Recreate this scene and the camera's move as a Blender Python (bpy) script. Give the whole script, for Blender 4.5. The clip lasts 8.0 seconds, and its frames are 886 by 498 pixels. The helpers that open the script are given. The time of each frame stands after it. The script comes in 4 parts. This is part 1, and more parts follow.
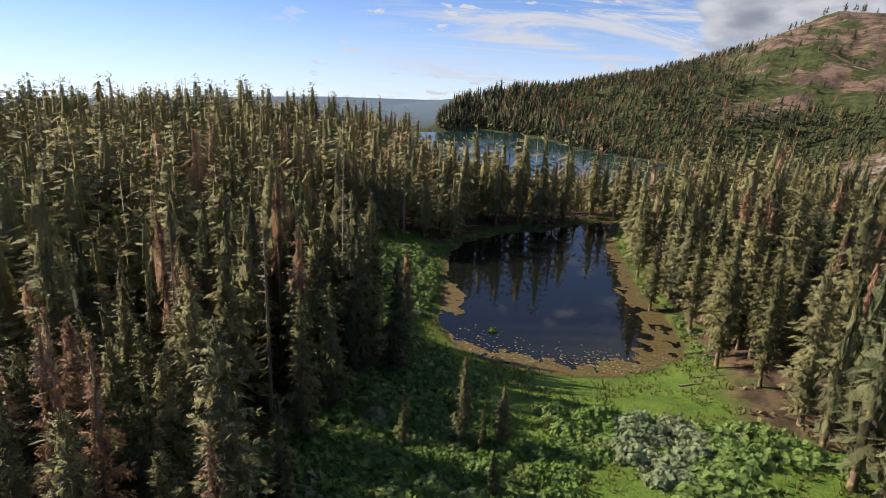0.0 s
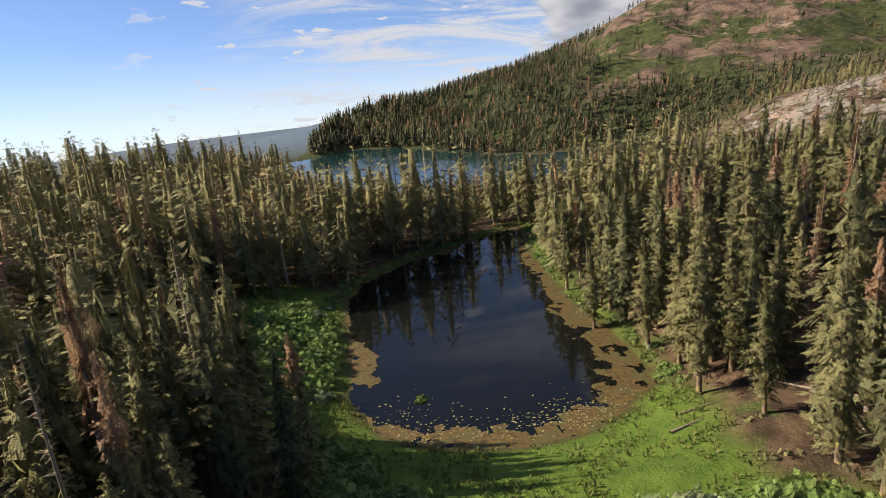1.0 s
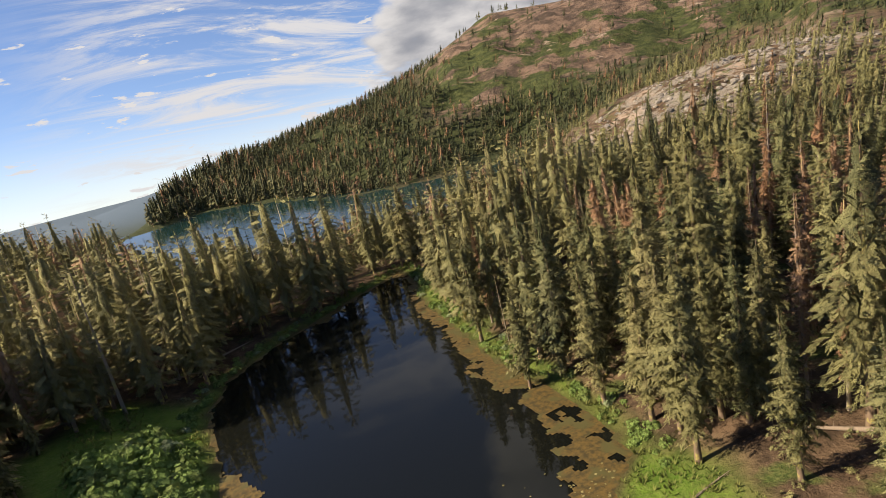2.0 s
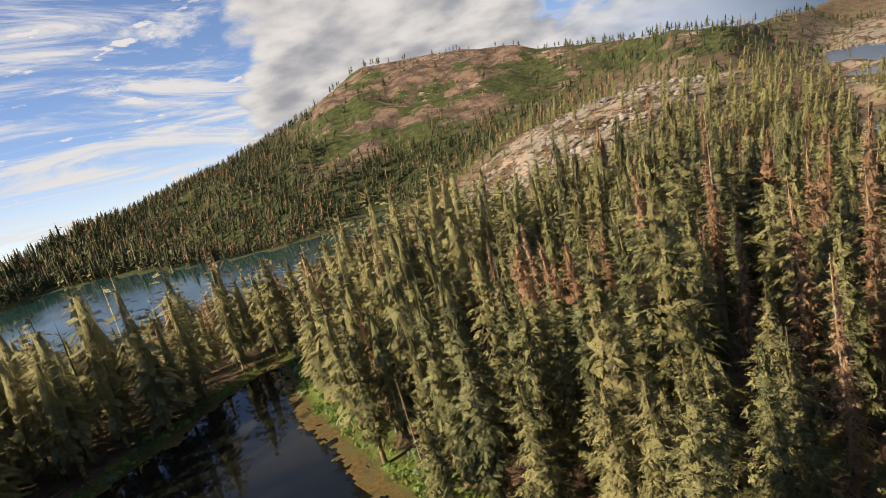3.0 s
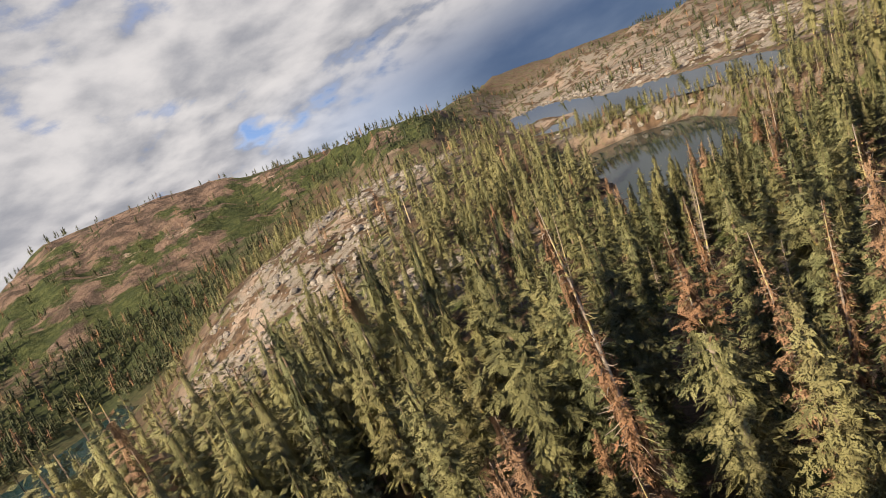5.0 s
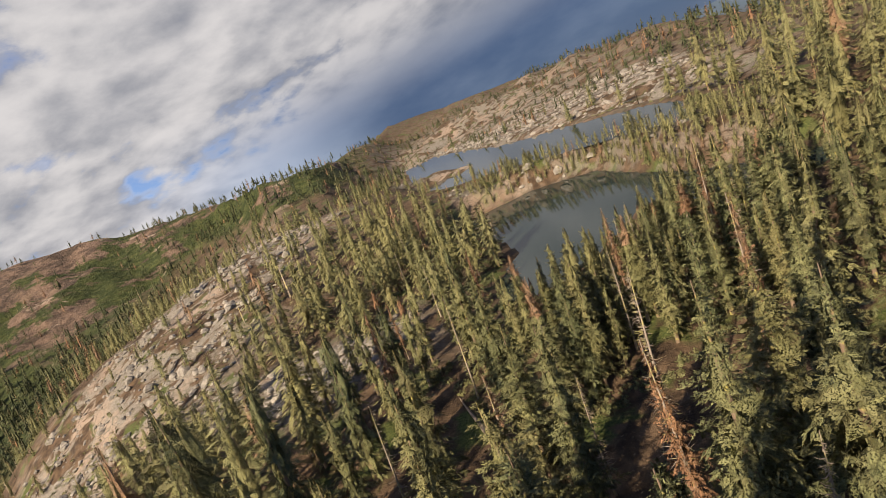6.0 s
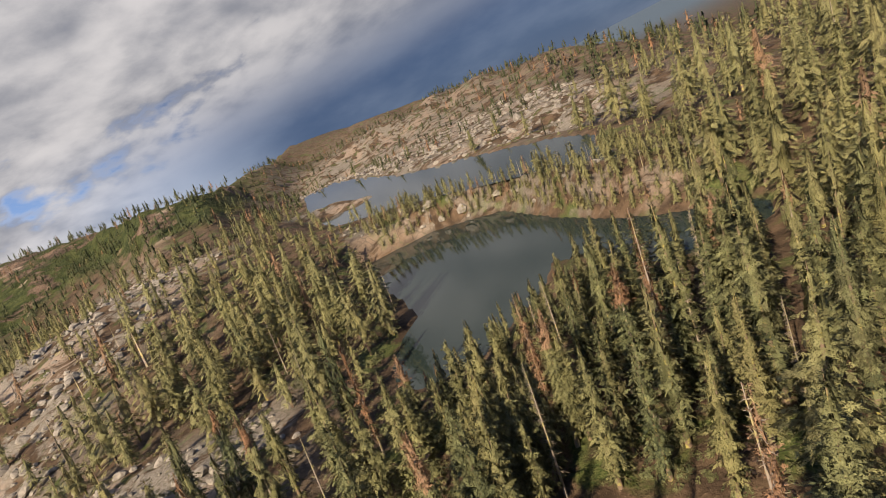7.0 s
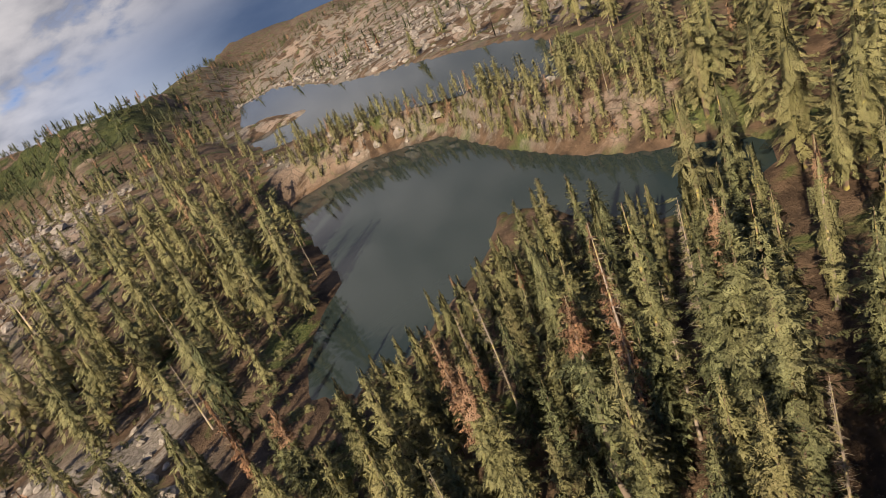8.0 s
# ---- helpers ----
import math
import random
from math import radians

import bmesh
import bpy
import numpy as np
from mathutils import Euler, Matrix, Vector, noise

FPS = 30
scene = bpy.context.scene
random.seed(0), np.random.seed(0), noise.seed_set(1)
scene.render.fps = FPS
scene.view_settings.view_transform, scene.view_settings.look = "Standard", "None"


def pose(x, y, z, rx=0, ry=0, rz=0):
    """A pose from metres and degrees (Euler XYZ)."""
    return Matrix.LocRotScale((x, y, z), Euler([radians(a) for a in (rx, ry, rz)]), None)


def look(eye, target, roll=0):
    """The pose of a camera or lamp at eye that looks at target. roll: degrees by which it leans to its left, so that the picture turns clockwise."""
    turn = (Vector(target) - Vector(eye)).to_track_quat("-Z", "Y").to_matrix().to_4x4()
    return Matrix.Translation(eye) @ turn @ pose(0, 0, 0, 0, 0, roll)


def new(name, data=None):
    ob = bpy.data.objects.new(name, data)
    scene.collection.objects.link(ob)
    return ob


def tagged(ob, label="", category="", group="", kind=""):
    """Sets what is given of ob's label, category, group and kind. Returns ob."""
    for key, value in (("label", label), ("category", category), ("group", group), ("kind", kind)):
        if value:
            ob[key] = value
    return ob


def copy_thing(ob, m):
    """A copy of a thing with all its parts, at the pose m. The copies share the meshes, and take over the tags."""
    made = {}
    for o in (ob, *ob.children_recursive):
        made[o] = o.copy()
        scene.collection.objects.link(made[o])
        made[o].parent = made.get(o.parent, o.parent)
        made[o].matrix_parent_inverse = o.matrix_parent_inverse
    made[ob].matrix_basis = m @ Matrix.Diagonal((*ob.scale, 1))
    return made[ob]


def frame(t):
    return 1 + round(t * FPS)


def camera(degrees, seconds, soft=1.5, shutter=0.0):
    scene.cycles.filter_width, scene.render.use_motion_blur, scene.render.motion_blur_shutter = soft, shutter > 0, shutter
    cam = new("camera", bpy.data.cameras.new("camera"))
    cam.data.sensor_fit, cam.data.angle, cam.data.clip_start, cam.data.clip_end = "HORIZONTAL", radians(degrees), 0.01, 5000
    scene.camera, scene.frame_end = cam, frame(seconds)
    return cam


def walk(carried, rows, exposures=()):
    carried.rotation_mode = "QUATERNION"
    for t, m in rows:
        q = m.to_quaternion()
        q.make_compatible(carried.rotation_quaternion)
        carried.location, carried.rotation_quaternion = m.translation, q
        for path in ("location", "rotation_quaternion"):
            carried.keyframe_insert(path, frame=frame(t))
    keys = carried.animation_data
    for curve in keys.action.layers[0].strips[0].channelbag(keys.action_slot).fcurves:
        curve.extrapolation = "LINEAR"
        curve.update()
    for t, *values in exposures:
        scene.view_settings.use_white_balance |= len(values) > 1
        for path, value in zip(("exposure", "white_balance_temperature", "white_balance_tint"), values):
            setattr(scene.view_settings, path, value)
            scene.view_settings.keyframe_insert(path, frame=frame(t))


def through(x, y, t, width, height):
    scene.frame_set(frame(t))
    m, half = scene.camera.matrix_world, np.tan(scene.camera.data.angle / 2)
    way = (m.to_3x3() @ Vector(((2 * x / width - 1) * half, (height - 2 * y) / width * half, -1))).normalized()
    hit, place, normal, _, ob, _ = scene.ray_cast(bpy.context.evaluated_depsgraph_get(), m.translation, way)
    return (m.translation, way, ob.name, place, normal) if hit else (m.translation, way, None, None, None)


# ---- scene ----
cam = camera(71.9, 8.0, soft=0.55)
PATH = [
    (0.0, (0.00, 0.00, 40.00), (0.00, 95.75, 11.16), 1.97),
    (0.5, (0.35, 10.42, 39.30), (7.66, 106.13, 11.27), -1.51),
    (1.0, (1.13, 20.82, 38.36), (17.89, 115.61, 11.25), -6.21),
    (1.5, (2.21, 30.98, 37.48), (29.95, 123.48, 11.53), -10.71),
    (1.7, (2.82, 35.01, 37.13), (34.80, 126.29, 11.75), -12.39),
    (2.8, (12.44, 55.53, 35.05), (64.38, 137.93, 12.43), -13.33),
    (3.0, (14.69, 59.00, 35.08), (70.09, 139.44, 13.65), -15.12),
    (3.5, (21.20, 67.15, 35.45), (85.10, 141.52, 15.81), -19.38),
    (4.0, (28.93, 74.32, 35.73), (101.06, 140.99, 16.92), -23.20),
    (4.5, (37.96, 79.69, 35.76), (116.80, 138.16, 16.68), -26.53),
    (5.0, (47.74, 83.45, 35.31), (132.12, 133.43, 15.80), -28.62),
    (5.2, (51.72, 84.48, 35.09), (137.94, 131.10, 15.28), -29.37),
    (6.3, (74.36, 87.61, 35.38), (167.44, 117.11, 13.81), -28.80),
    (6.5, (78.48, 87.83, 35.70), (172.26, 114.02, 12.91), -28.66),
    (7.0, (88.51, 86.50, 35.71), (183.16, 106.99, 10.78), -28.67),
    (7.5, (98.28, 84.73, 35.52), (191.55, 103.38, 4.67), -29.50),
    (8.0, (108.04, 82.20, 34.91), (196.03, 105.02, -6.77), -32.32),
]
walk(cam, [(t, look(eye, aim, roll)) for t, eye, aim, roll in PATH], [(0.0, 0.93, 6450, 14), (1.5, 1.03, 7050, 13), (3.0, 1.10, 7500, 13), (5.0, 1.06, 7250, 14), (6.5, 0.92, 7200, 14), (8.0, 0.84, 7150, 17)])

# ---- light ----
SUN_AZ, SUN_EL = radians(-73), radians(33)


def heading(a, e=0.0):
    return Vector((math.sin(a) * math.cos(e), math.cos(a) * math.cos(e), math.sin(e)))


sun = new("sun", bpy.data.lights.new("sun", "SUN"))
sun.data.energy, sun.data.angle, sun.data.color = 5.0, radians(0.6), (1.0, 0.86, 0.66)
sun.matrix_world = look(heading(SUN_AZ, SUN_EL) * 400, (0, 0, 0))


class Nodes:
    """Short hand for node trees."""

    def __init__(self, tree):
        self.tree = tree
        tree.nodes.clear()

    def add(self, kind, ins=None, **props):
        n = self.tree.nodes.new(kind)
        for k, v in props.items():
            setattr(n, k, v)
        for k, v in (ins or {}).items():
            if isinstance(v, bpy.types.NodeSocket):
                self.tree.links.new(v, n.inputs[k])
            else:
                n.inputs[k].default_value = v
        return n

    def math(self, op, a, b=0.0, c=0.0, clamp=False):
        return self.add("ShaderNodeMath", {0: a, 1: b, 2: c}, operation=op, use_clamp=clamp).outputs[0]

    def mix(self, f, a, b, blend="MIX"):
        n = self.add("ShaderNodeMix", {0: f, 6: a, 7: b}, data_type="RGBA", blend_type=blend)
        return n.outputs[2]

    def ramp(self, v, lo, hi):
        return self.add("ShaderNodeMapRange", {0: v, 1: lo, 2: hi, 3: 0.0, 4: 1.0}, interpolation_type="SMOOTHSTEP").outputs[0]

    def noise(self, vec, scale, detail=4.0, rough=0.55, warp=0.0):
        return self.add("ShaderNodeTexNoise", {"Vector": vec, "Scale": scale, "Detail": detail, "Roughness": rough, "Distortion": warp}).outputs[0]

    def link(self, a, b):
        self.tree.links.new(a, b)


def rgb(r, g, b):
    return (r, g, b, 1.0)


world = bpy.data.worlds.new("world")
scene.world = world
world.use_nodes = True
w = Nodes(world.node_tree)
way = w.add("ShaderNodeTexCoord").outputs["Generated"]
sep = w.add("ShaderNodeSeparateXYZ", {0: way})
up = w.math("MAXIMUM", w.math("ADD", sep.outputs[2], 0.075), 0.012)
flat = w.add("ShaderNodeCombineXYZ", {0: sep.outputs[0], 1: sep.outputs[1], 2: up}).outputs[0]
sky = w.add("ShaderNodeTexSky", {"Vector": flat}, sky_type="NISHITA", sun_disc=False, sun_elevation=SUN_EL, sun_rotation=SUN_AZ,
            altitude=2000.0, air_density=1.0, dust_density=0.6, ozone_density=1.4).outputs[0]
# clouds lie on a sheet overhead, so they draw together towards the horizon
reach = w.math("DIVIDE", 1.0, w.math("ADD", up, 0.30))
sheet = w.add("ShaderNodeCombineXYZ", {0: w.math("MULTIPLY", sep.outputs[0], reach), 1: w.math("MULTIPLY", sep.outputs[1], reach), 2: w.math("MULTIPLY", up, 1.5)}).outputs[0]


def toward(az):
    d = heading(radians(az))
    return w.add("ShaderNodeVectorMath", {0: way, 1: tuple(d)}, operation="DOT_PRODUCT").outputs["Value"]


level = w.math("SQRT", w.math("SUBTRACT", 1.0001, w.math("MULTIPLY", sep.outputs[2], sep.outputs[2])))
bank = w.ramp(w.math("DIVIDE", toward(62), level), 0.67, 0.88)         # the big cloud bank in the north-east
storm = w.ramp(toward(112), 0.38, 0.78)       # rain-dark sky further east


def heap(vec):
    """Depth of the cumulus: big masses, rounded heads and fine fringes."""
    curl = w.add("ShaderNodeTexNoise", {"Vector": vec, "Scale": 3.5, "Detail": 4.0}).outputs["Color"]
    bent = w.add("ShaderNodeVectorMath", {0: curl, 1: (0.16, 0.16, 0.16), 2: vec}, operation="MULTIPLY_ADD").outputs[0]
    head = w.add("ShaderNodeTexVoronoi", {"Vector": bent, "Scale": 4.6, "Detail": 2.0, "Roughness": 0.5, "Smoothness": 0.6}, feature="SMOOTH_F1").outputs["Distance"]
    mass, fringe = w.noise(vec, 1.6, 8.0, 0.54, 0.3), w.noise(vec, 9.0, 7.0, 0.62, 0.2)
    return w.math("ADD", w.math("ADD", mass, w.math("MULTIPLY", fringe, 0.26)), w.math("MULTIPLY", w.math("SUBTRACT", 0.6, head), 0.30))


depth = heap(sheet)
sunward = heap(w.add("ShaderNodeVectorMath", {0: sheet, 1: (-0.075, 0.02, 0.07)}).outputs[0])
cover = w.ramp(w.math("ADD", depth, w.math("MULTIPLY", bank, 0.53)), 0.80, 0.95)
cover = w.math("MULTIPLY", cover, w.math("SUBTRACT", 1.0, w.math("MULTIPLY", storm, w.math("SUBTRACT", 1.0, w.ramp(sep.outputs[2], 0.03, 0.17)))))
streaks = w.add("ShaderNodeMapping", {0: sheet, 2: (0, 0, radians(35)), 3: (0.7, 2.6, 1)}).outputs[0]
wisp = w.math("MULTIPLY", w.ramp(w.noise(streaks, 1.9, 9.0, 0.68, 1.1), 0.45, 0.62), w.ramp(toward(22), 0.84, 0.96))
small = w.math("MULTIPLY", w.ramp(w.noise(w.add("ShaderNodeMapping", {0: sheet, 3: (1, 1, 4)}).outputs[0], 6.5, 6.0, 0.55), 0.60, 0.65), w.ramp(toward(12), 0.86, 0.95))
relief = w.math("ADD", 0.50, w.math("MULTIPLY", w.math("SUBTRACT", depth, sunward), 2.6))
thick = w.ramp(w.math("ADD", depth, w.math("MULTIPLY", bank, 0.20)), 0.62, 0.86)
relief = w.math("SUBTRACT", relief, w.math("MULTIPLY", thick, 0.20))
lit = w.mix(w.ramp(relief, -0.25, 0.95), rgb(2.2, 2.45, 2.95), rgb(5.2, 5.4, 5.75))
lit = w.mix(w.ramp(cover, 0.1, 0.7), rgb(5.2, 5.45, 5.9), lit)
lit = w.mix(w.math("MULTIPLY", w.ramp(toward(122), 0.55, 0.92), 0.8), lit, w.mix(0.6, lit, rgb(1.2, 1.45, 1.95)))
murk = w.mix(w.ramp(w.noise(sheet, 1.6, 6.0), 0.35, 0.65), rgb(0.40, 0.72, 1.50), rgb(0.85, 1.25, 2.1))
sky = w.mix(1.0, sky, rgb(0.86, 0.98, 1.22), "MULTIPLY")
base = w.mix(w.math("MULTIPLY", storm, 0.95), sky, murk)
haze = w.math("MULTIPLY", w.math("SUBTRACT", 1.0, w.ramp(sep.outputs[2], -0.06, 0.10)), w.math("SUBTRACT", 1.0, storm))
base = w.mix(w.math("MULTIPLY", haze, 0.35), base, rgb(7.5, 7.6, 7.8))
total = w.mix(w.math("MAXIMUM", cover, w.math("MAXIMUM", w.math("MULTIPLY", wisp, 0.95), small)), base, lit)
back = w.add("ShaderNodeBackground", {0: total, 1: 0.066})
w.link(back.outputs[0], w.add("ShaderNodeOutputWorld").inputs[0])

# ---- materials ----


def material(name):
    m = bpy.data.materials.new(name)
    m.use_nodes = True
    n = Nodes(m.node_tree)
    return m, n


def finish(n, shader):
    out = n.add("ShaderNodeOutputMaterial")
    n.link(shader, out.inputs[0])


def foliage(name, dark, light, tip, through=0.05, ragged=True):
    m, n = material(name)
    pos = n.add("ShaderNodeNewGeometry")
    island = pos.outputs["Random Per Island"]
    one = n.add("ShaderNodeObjectInfo").outputs["Random"]
    col = n.mix(island, rgb(*dark), rgb(*light))
    col = n.mix(n.math("MULTIPLY", n.ramp(one, 0.35, 1.0), 0.6), col, rgb(*tip))
    stand = n.noise(pos.outputs["Position"], 0.045, 3.0)
    col = n.mix(n.ramp(stand, 0.42, 0.66), col, n.mix(0.5, col, rgb(*tip)))
    each = n.noise(n.add("ShaderNodeMapping", {0: pos.outputs["Position"], 3: (1, 1, 0.12)}).outputs[0], 0.30, 2.0)
    col = n.mix(n.math("MULTIPLY", n.ramp(each, 0.50, 0.66), 0.55), col, n.mix(0.5, rgb(0.15, 0.105, 0.062), rgb(*light)))
    col = n.mix(n.math("MULTIPLY", n.ramp(each, 0.52, 0.36), 0.30), col, rgb(*dark))
    grain = n.noise(pos.outputs["Position"], 9.0, 2.0)
    col = n.mix(n.ramp(grain, 0.3, 0.7), n.mix(0.22, col, rgb(0.0, 0.0, 0.0)), col)
    lump = n.add("ShaderNodeBump", {"Height": n.noise(pos.outputs["Position"], 2.6, 4.0, 0.65), "Strength": 0.5, "Distance": 0.3})
    diff = n.add("ShaderNodeBsdfPrincipled", {"Base Color": col, "Roughness": 0.75, "Specular IOR Level": 0.2, "Normal": lump.outputs[0]})
    tra = n.add("ShaderNodeBsdfTranslucent", {0: n.mix(0.5, col, rgb(*tip))})
    leaf = n.add("ShaderNodeMixShader", {0: through, 1: diff.outputs[0], 2: tra.outputs[0]}).outputs[0]
    if ragged:  # gaps between the needle sprays
        gap = n.ramp(n.noise(pos.outputs["Position"], 11.0, 3.0, 0.7), 0.45, 0.50)
        leaf = n.add("ShaderNodeMixShader", {0: gap, 1: n.add("ShaderNodeBsdfTransparent").outputs[0], 2: leaf}).outputs[0]
    finish(n, leaf)
    return m


FIR = (0.024, 0.037, 0.020), (0.184, 0.205, 0.098), (0.280, 0.268, 0.120)
PINE = (0.036, 0.045, 0.022), (0.215, 0.220, 0.102), (0.275, 0.258, 0.112)
DRY = (0.17, 0.100, 0.062), (0.37, 0.205, 0.115), (0.36, 0.25, 0.165)
M_FIR, M_PINE, M_DEAD = foliage("fir_needles", *FIR), foliage("pine_needles", *PINE), foliage("dry_needles", *DRY, 0.15)
# far fir and pine are darkened copies: the woods' shade is put into the colour
M_FAR_FIR_SHADED, M_FAR_PINE_SHADED, M_FAR_DEAD = foliage("far_fir_shaded", (0.028, 0.042, 0.022), (0.075, 0.092, 0.042), (0.105, 0.108, 0.048), 0.05, False), foliage("far_pine_shaded", (0.042, 0.054, 0.026), (0.125, 0.135, 0.062), (0.165, 0.162, 0.074), 0.05, False), foliage("far_dry", *DRY, 0.15, False)
M_BUSH = foliage("willow_leaves", (0.075, 0.15, 0.03), (0.16, 0.27, 0.06), (0.22, 0.31, 0.10))
M_SEDGE = foliage("sedge", (0.07, 0.12, 0.02), (0.14, 0.19, 0.04), (0.20, 0.21, 0.07), 0.3, False)
M_GREY = foliage("brush_leaves", (0.13, 0.19, 0.09), (0.22, 0.29, 0.15), (0.27, 0.32, 0.19))


def bark(name, a, b, lichen=0.0):
    m, n = material(name)
    pos = n.add("ShaderNodeTexCoord").outputs["Object"]
    long = n.add("ShaderNodeMapping", {0: pos, 3: (5, 5, 0.6)}).outputs[0]
    t = n.noise(long, 3.0, 5.0, 0.6)
    col = n.mix(t, rgb(*a), rgb(*b))
    col = n.mix(n.math("MULTIPLY", n.ramp(n.noise(pos, 1.1, 4.0), 0.48, 0.6), lichen), col, rgb(0.36, 0.33, 0.08))
    bump = n.add("ShaderNodeBump", {"Height": t, "Strength": 0.6, "Distance": 0.05})
    finish(n, n.add("ShaderNodeBsdfPrincipled", {"Base Color": col, "Roughness": 0.9, "Normal": bump.outputs[0]}).outputs[0])
    return m


M_BARK = bark("fir_bark", (0.07, 0.05, 0.036), (0.23, 0.165, 0.115), 0.7)
M_SNAG = bark("bleached_wood", (0.13, 0.105, 0.085), (0.34, 0.29, 0.24), 0.6)
M_LOG = bark("fallen_wood", (0.13, 0.10, 0.075), (0.32, 0.26, 0.20))


def rock(name, a, b, c):
    m, n = material(name)
    pos = n.add("ShaderNodeNewGeometry").outputs["Position"]
    t = n.noise(pos, 0.9, 8.0, 0.65)
    col = n.mix(n.ramp(t, 0.35, 0.65), rgb(*a), rgb(*b))
    col = n.mix(n.ramp(n.noise(pos, 4.5, 5.0), 0.55, 0.7), col, rgb(*c))
    bump = n.add("ShaderNodeBump", {"Height": n.noise(pos, 3.0, 6.0), "Strength": 0.6, "Distance": 0.2})
    finish(n, n.add("ShaderNodeBsdfPrincipled", {"Base Color": col, "Roughness": 0.9, "Normal": bump.outputs[0]}).outputs[0])
    return m


M_ROCK = rock("granite", (0.14, 0.128, 0.108), (0.29, 0.265, 0.23), (0.10, 0.095, 0.08))


def water(name, deep, rough, ripple, size):
    m, n = material(name)
    pos = n.add("ShaderNodeNewGeometry").outputs["Position"]
    h = n.math("ADD", n.noise(pos, size, 3.0), n.math("MULTIPLY", n.noise(pos, size * 0.22, 3.0), 1.5))
    patch = n.ramp(n.noise(pos, 0.02, 4.0), 0.4, 0.65)
    bump = n.add("ShaderNodeBump", {"Height": h, "Strength": ripple, "Distance": 0.05})
    finish(n, n.add("ShaderNodeBsdfPrincipled", {"Base Color": rgb(*deep), "Roughness": n.math("MULTIPLY_ADD", patch, rough, rough * 0.6),
                                                "IOR": 1.333, "Normal": bump.outputs[0]}).outputs[0])
    return m


M_POND = water("pond_water", (0.006, 0.007, 0.006), 0.02, 0.05, 1.5)
M_LAKE = water("lake_water", (0.020, 0.031, 0.029), 0.04, 0.16, 1.2)
M_BLUE = water("deep_water", (0.010, 0.034, 0.036), 0.10, 0.35, 0.8)


def ground_material():
    m, n = material("ground")
    pos = n.add("ShaderNodeNewGeometry").outputs["Position"]
    at = {k: n.add("ShaderNodeAttribute", attribute_name=k).outputs["Fac"] for k in ("meadow", "rock", "red", "far", "damp", "wood")}
    big, mid, tiny = n.noise(pos, 0.05, 5.0), n.noise(pos, 0.35, 6.0, 0.6), n.noise(pos, 3.0, 6.0, 0.65)
    soil = n.mix(n.ramp(mid, 0.35, 0.65), rgb(0.045, 0.031, 0.021), rgb(0.125, 0.085, 0.055))
    soil = n.mix(n.ramp(tiny, 0.58, 0.72), soil, rgb(0.20, 0.15, 0.105))
    herb = n.mix(n.ramp(tiny, 0.35, 0.65), rgb(0.04, 0.06, 0.018), rgb(0.10, 0.115, 0.04))
    col = n.mix(n.ramp(n.noise(pos, 0.12, 5.0, 0.6, 0.4), 0.53, 0.63), soil, herb)
    # far forest floor painted dark, so gaps between the trees read as forest
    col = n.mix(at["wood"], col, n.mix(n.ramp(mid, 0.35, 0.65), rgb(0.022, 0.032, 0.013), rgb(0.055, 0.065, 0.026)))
    grass = n.mix(n.ramp(mid, 0.3, 0.7), rgb(0.050, 0.105, 0.012), rgb(0.10, 0.165, 0.024))
    grass = n.mix(n.ramp(tiny, 0.4, 0.75), grass, rgb(0.13, 0.165, 0.045))
    col = n.mix(at["meadow"], col, grass)
    stone = n.mix(n.ramp(tiny, 0.35, 0.6), rgb(0.12, 0.108, 0.088), rgb(0.27, 0.245, 0.21))
    stone = n.mix(n.ramp(n.noise(pos, 0.9, 6.0), 0.55, 0.68), stone, rgb(0.16, 0.15, 0.12))
    stone = n.mix(n.math("MULTIPLY", n.ramp(big, 0.50, 0.62), 0.6), stone, rgb(0.34, 0.25, 0.19))
    crack = n.add("ShaderNodeTexVoronoi", {"Vector": n.add("ShaderNodeVectorMath", {0: pos, 1: n.add("ShaderNodeTexNoise", {"Vector": pos, "Scale": 0.4}).outputs["Color"]}).outputs[0], "Scale": 0.35}, feature="DISTANCE_TO_EDGE").outputs["Distance"]
    stone = n.mix(n.ramp(crack, 0.0, 0.05), rgb(0.14, 0.13, 0.105), stone)
    bare = n.math("MULTIPLY", at["rock"], n.ramp(n.noise(pos, 0.10, 9.0, 0.68, 0.6), 0.46, 0.51), clamp=True)
    col = n.mix(bare, col, stone)
    ore = n.mix(n.ramp(n.noise(pos, 0.05, 9.0, 0.7), 0.40, 0.60), rgb(0.090, 0.068, 0.053), rgb(0.25, 0.172, 0.128))
    brush = n.mix(n.ramp(n.noise(pos, 0.12, 8.0, 0.7), 0.4, 0.62), rgb(0.040, 0.056, 0.020), rgb(0.092, 0.108, 0.038))
    tall = n.add("ShaderNodeMapping", {0: pos, 3: (1.0, 1.0, 3.0)}).outputs[0]
    height = n.add("ShaderNodeSeparateXYZ", {0: pos}).outputs[2]
    upper = n.math("MULTIPLY", n.ramp(height, 30.0, 115.0), 0.11)
    slope = n.mix(n.ramp(n.math("ADD", n.noise(pos, 0.014, 12.0, 0.70, 0.25), upper), 0.515, 0.56), brush, ore)
    pale = n.ramp(n.noise(pos, 0.024, 9.0, 0.68, 0.2), 0.61, 0.65)
    slope = n.mix(pale, slope, rgb(0.38, 0.30, 0.235))
    col = n.mix(at["red"], col, slope)
    col = n.mix(at["damp"], col, n.mix(mid, rgb(0.035, 0.035, 0.014), rgb(0.085, 0.075, 0.030)))
    # distance haze painted as a blue tint over far ground
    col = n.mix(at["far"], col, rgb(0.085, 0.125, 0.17))
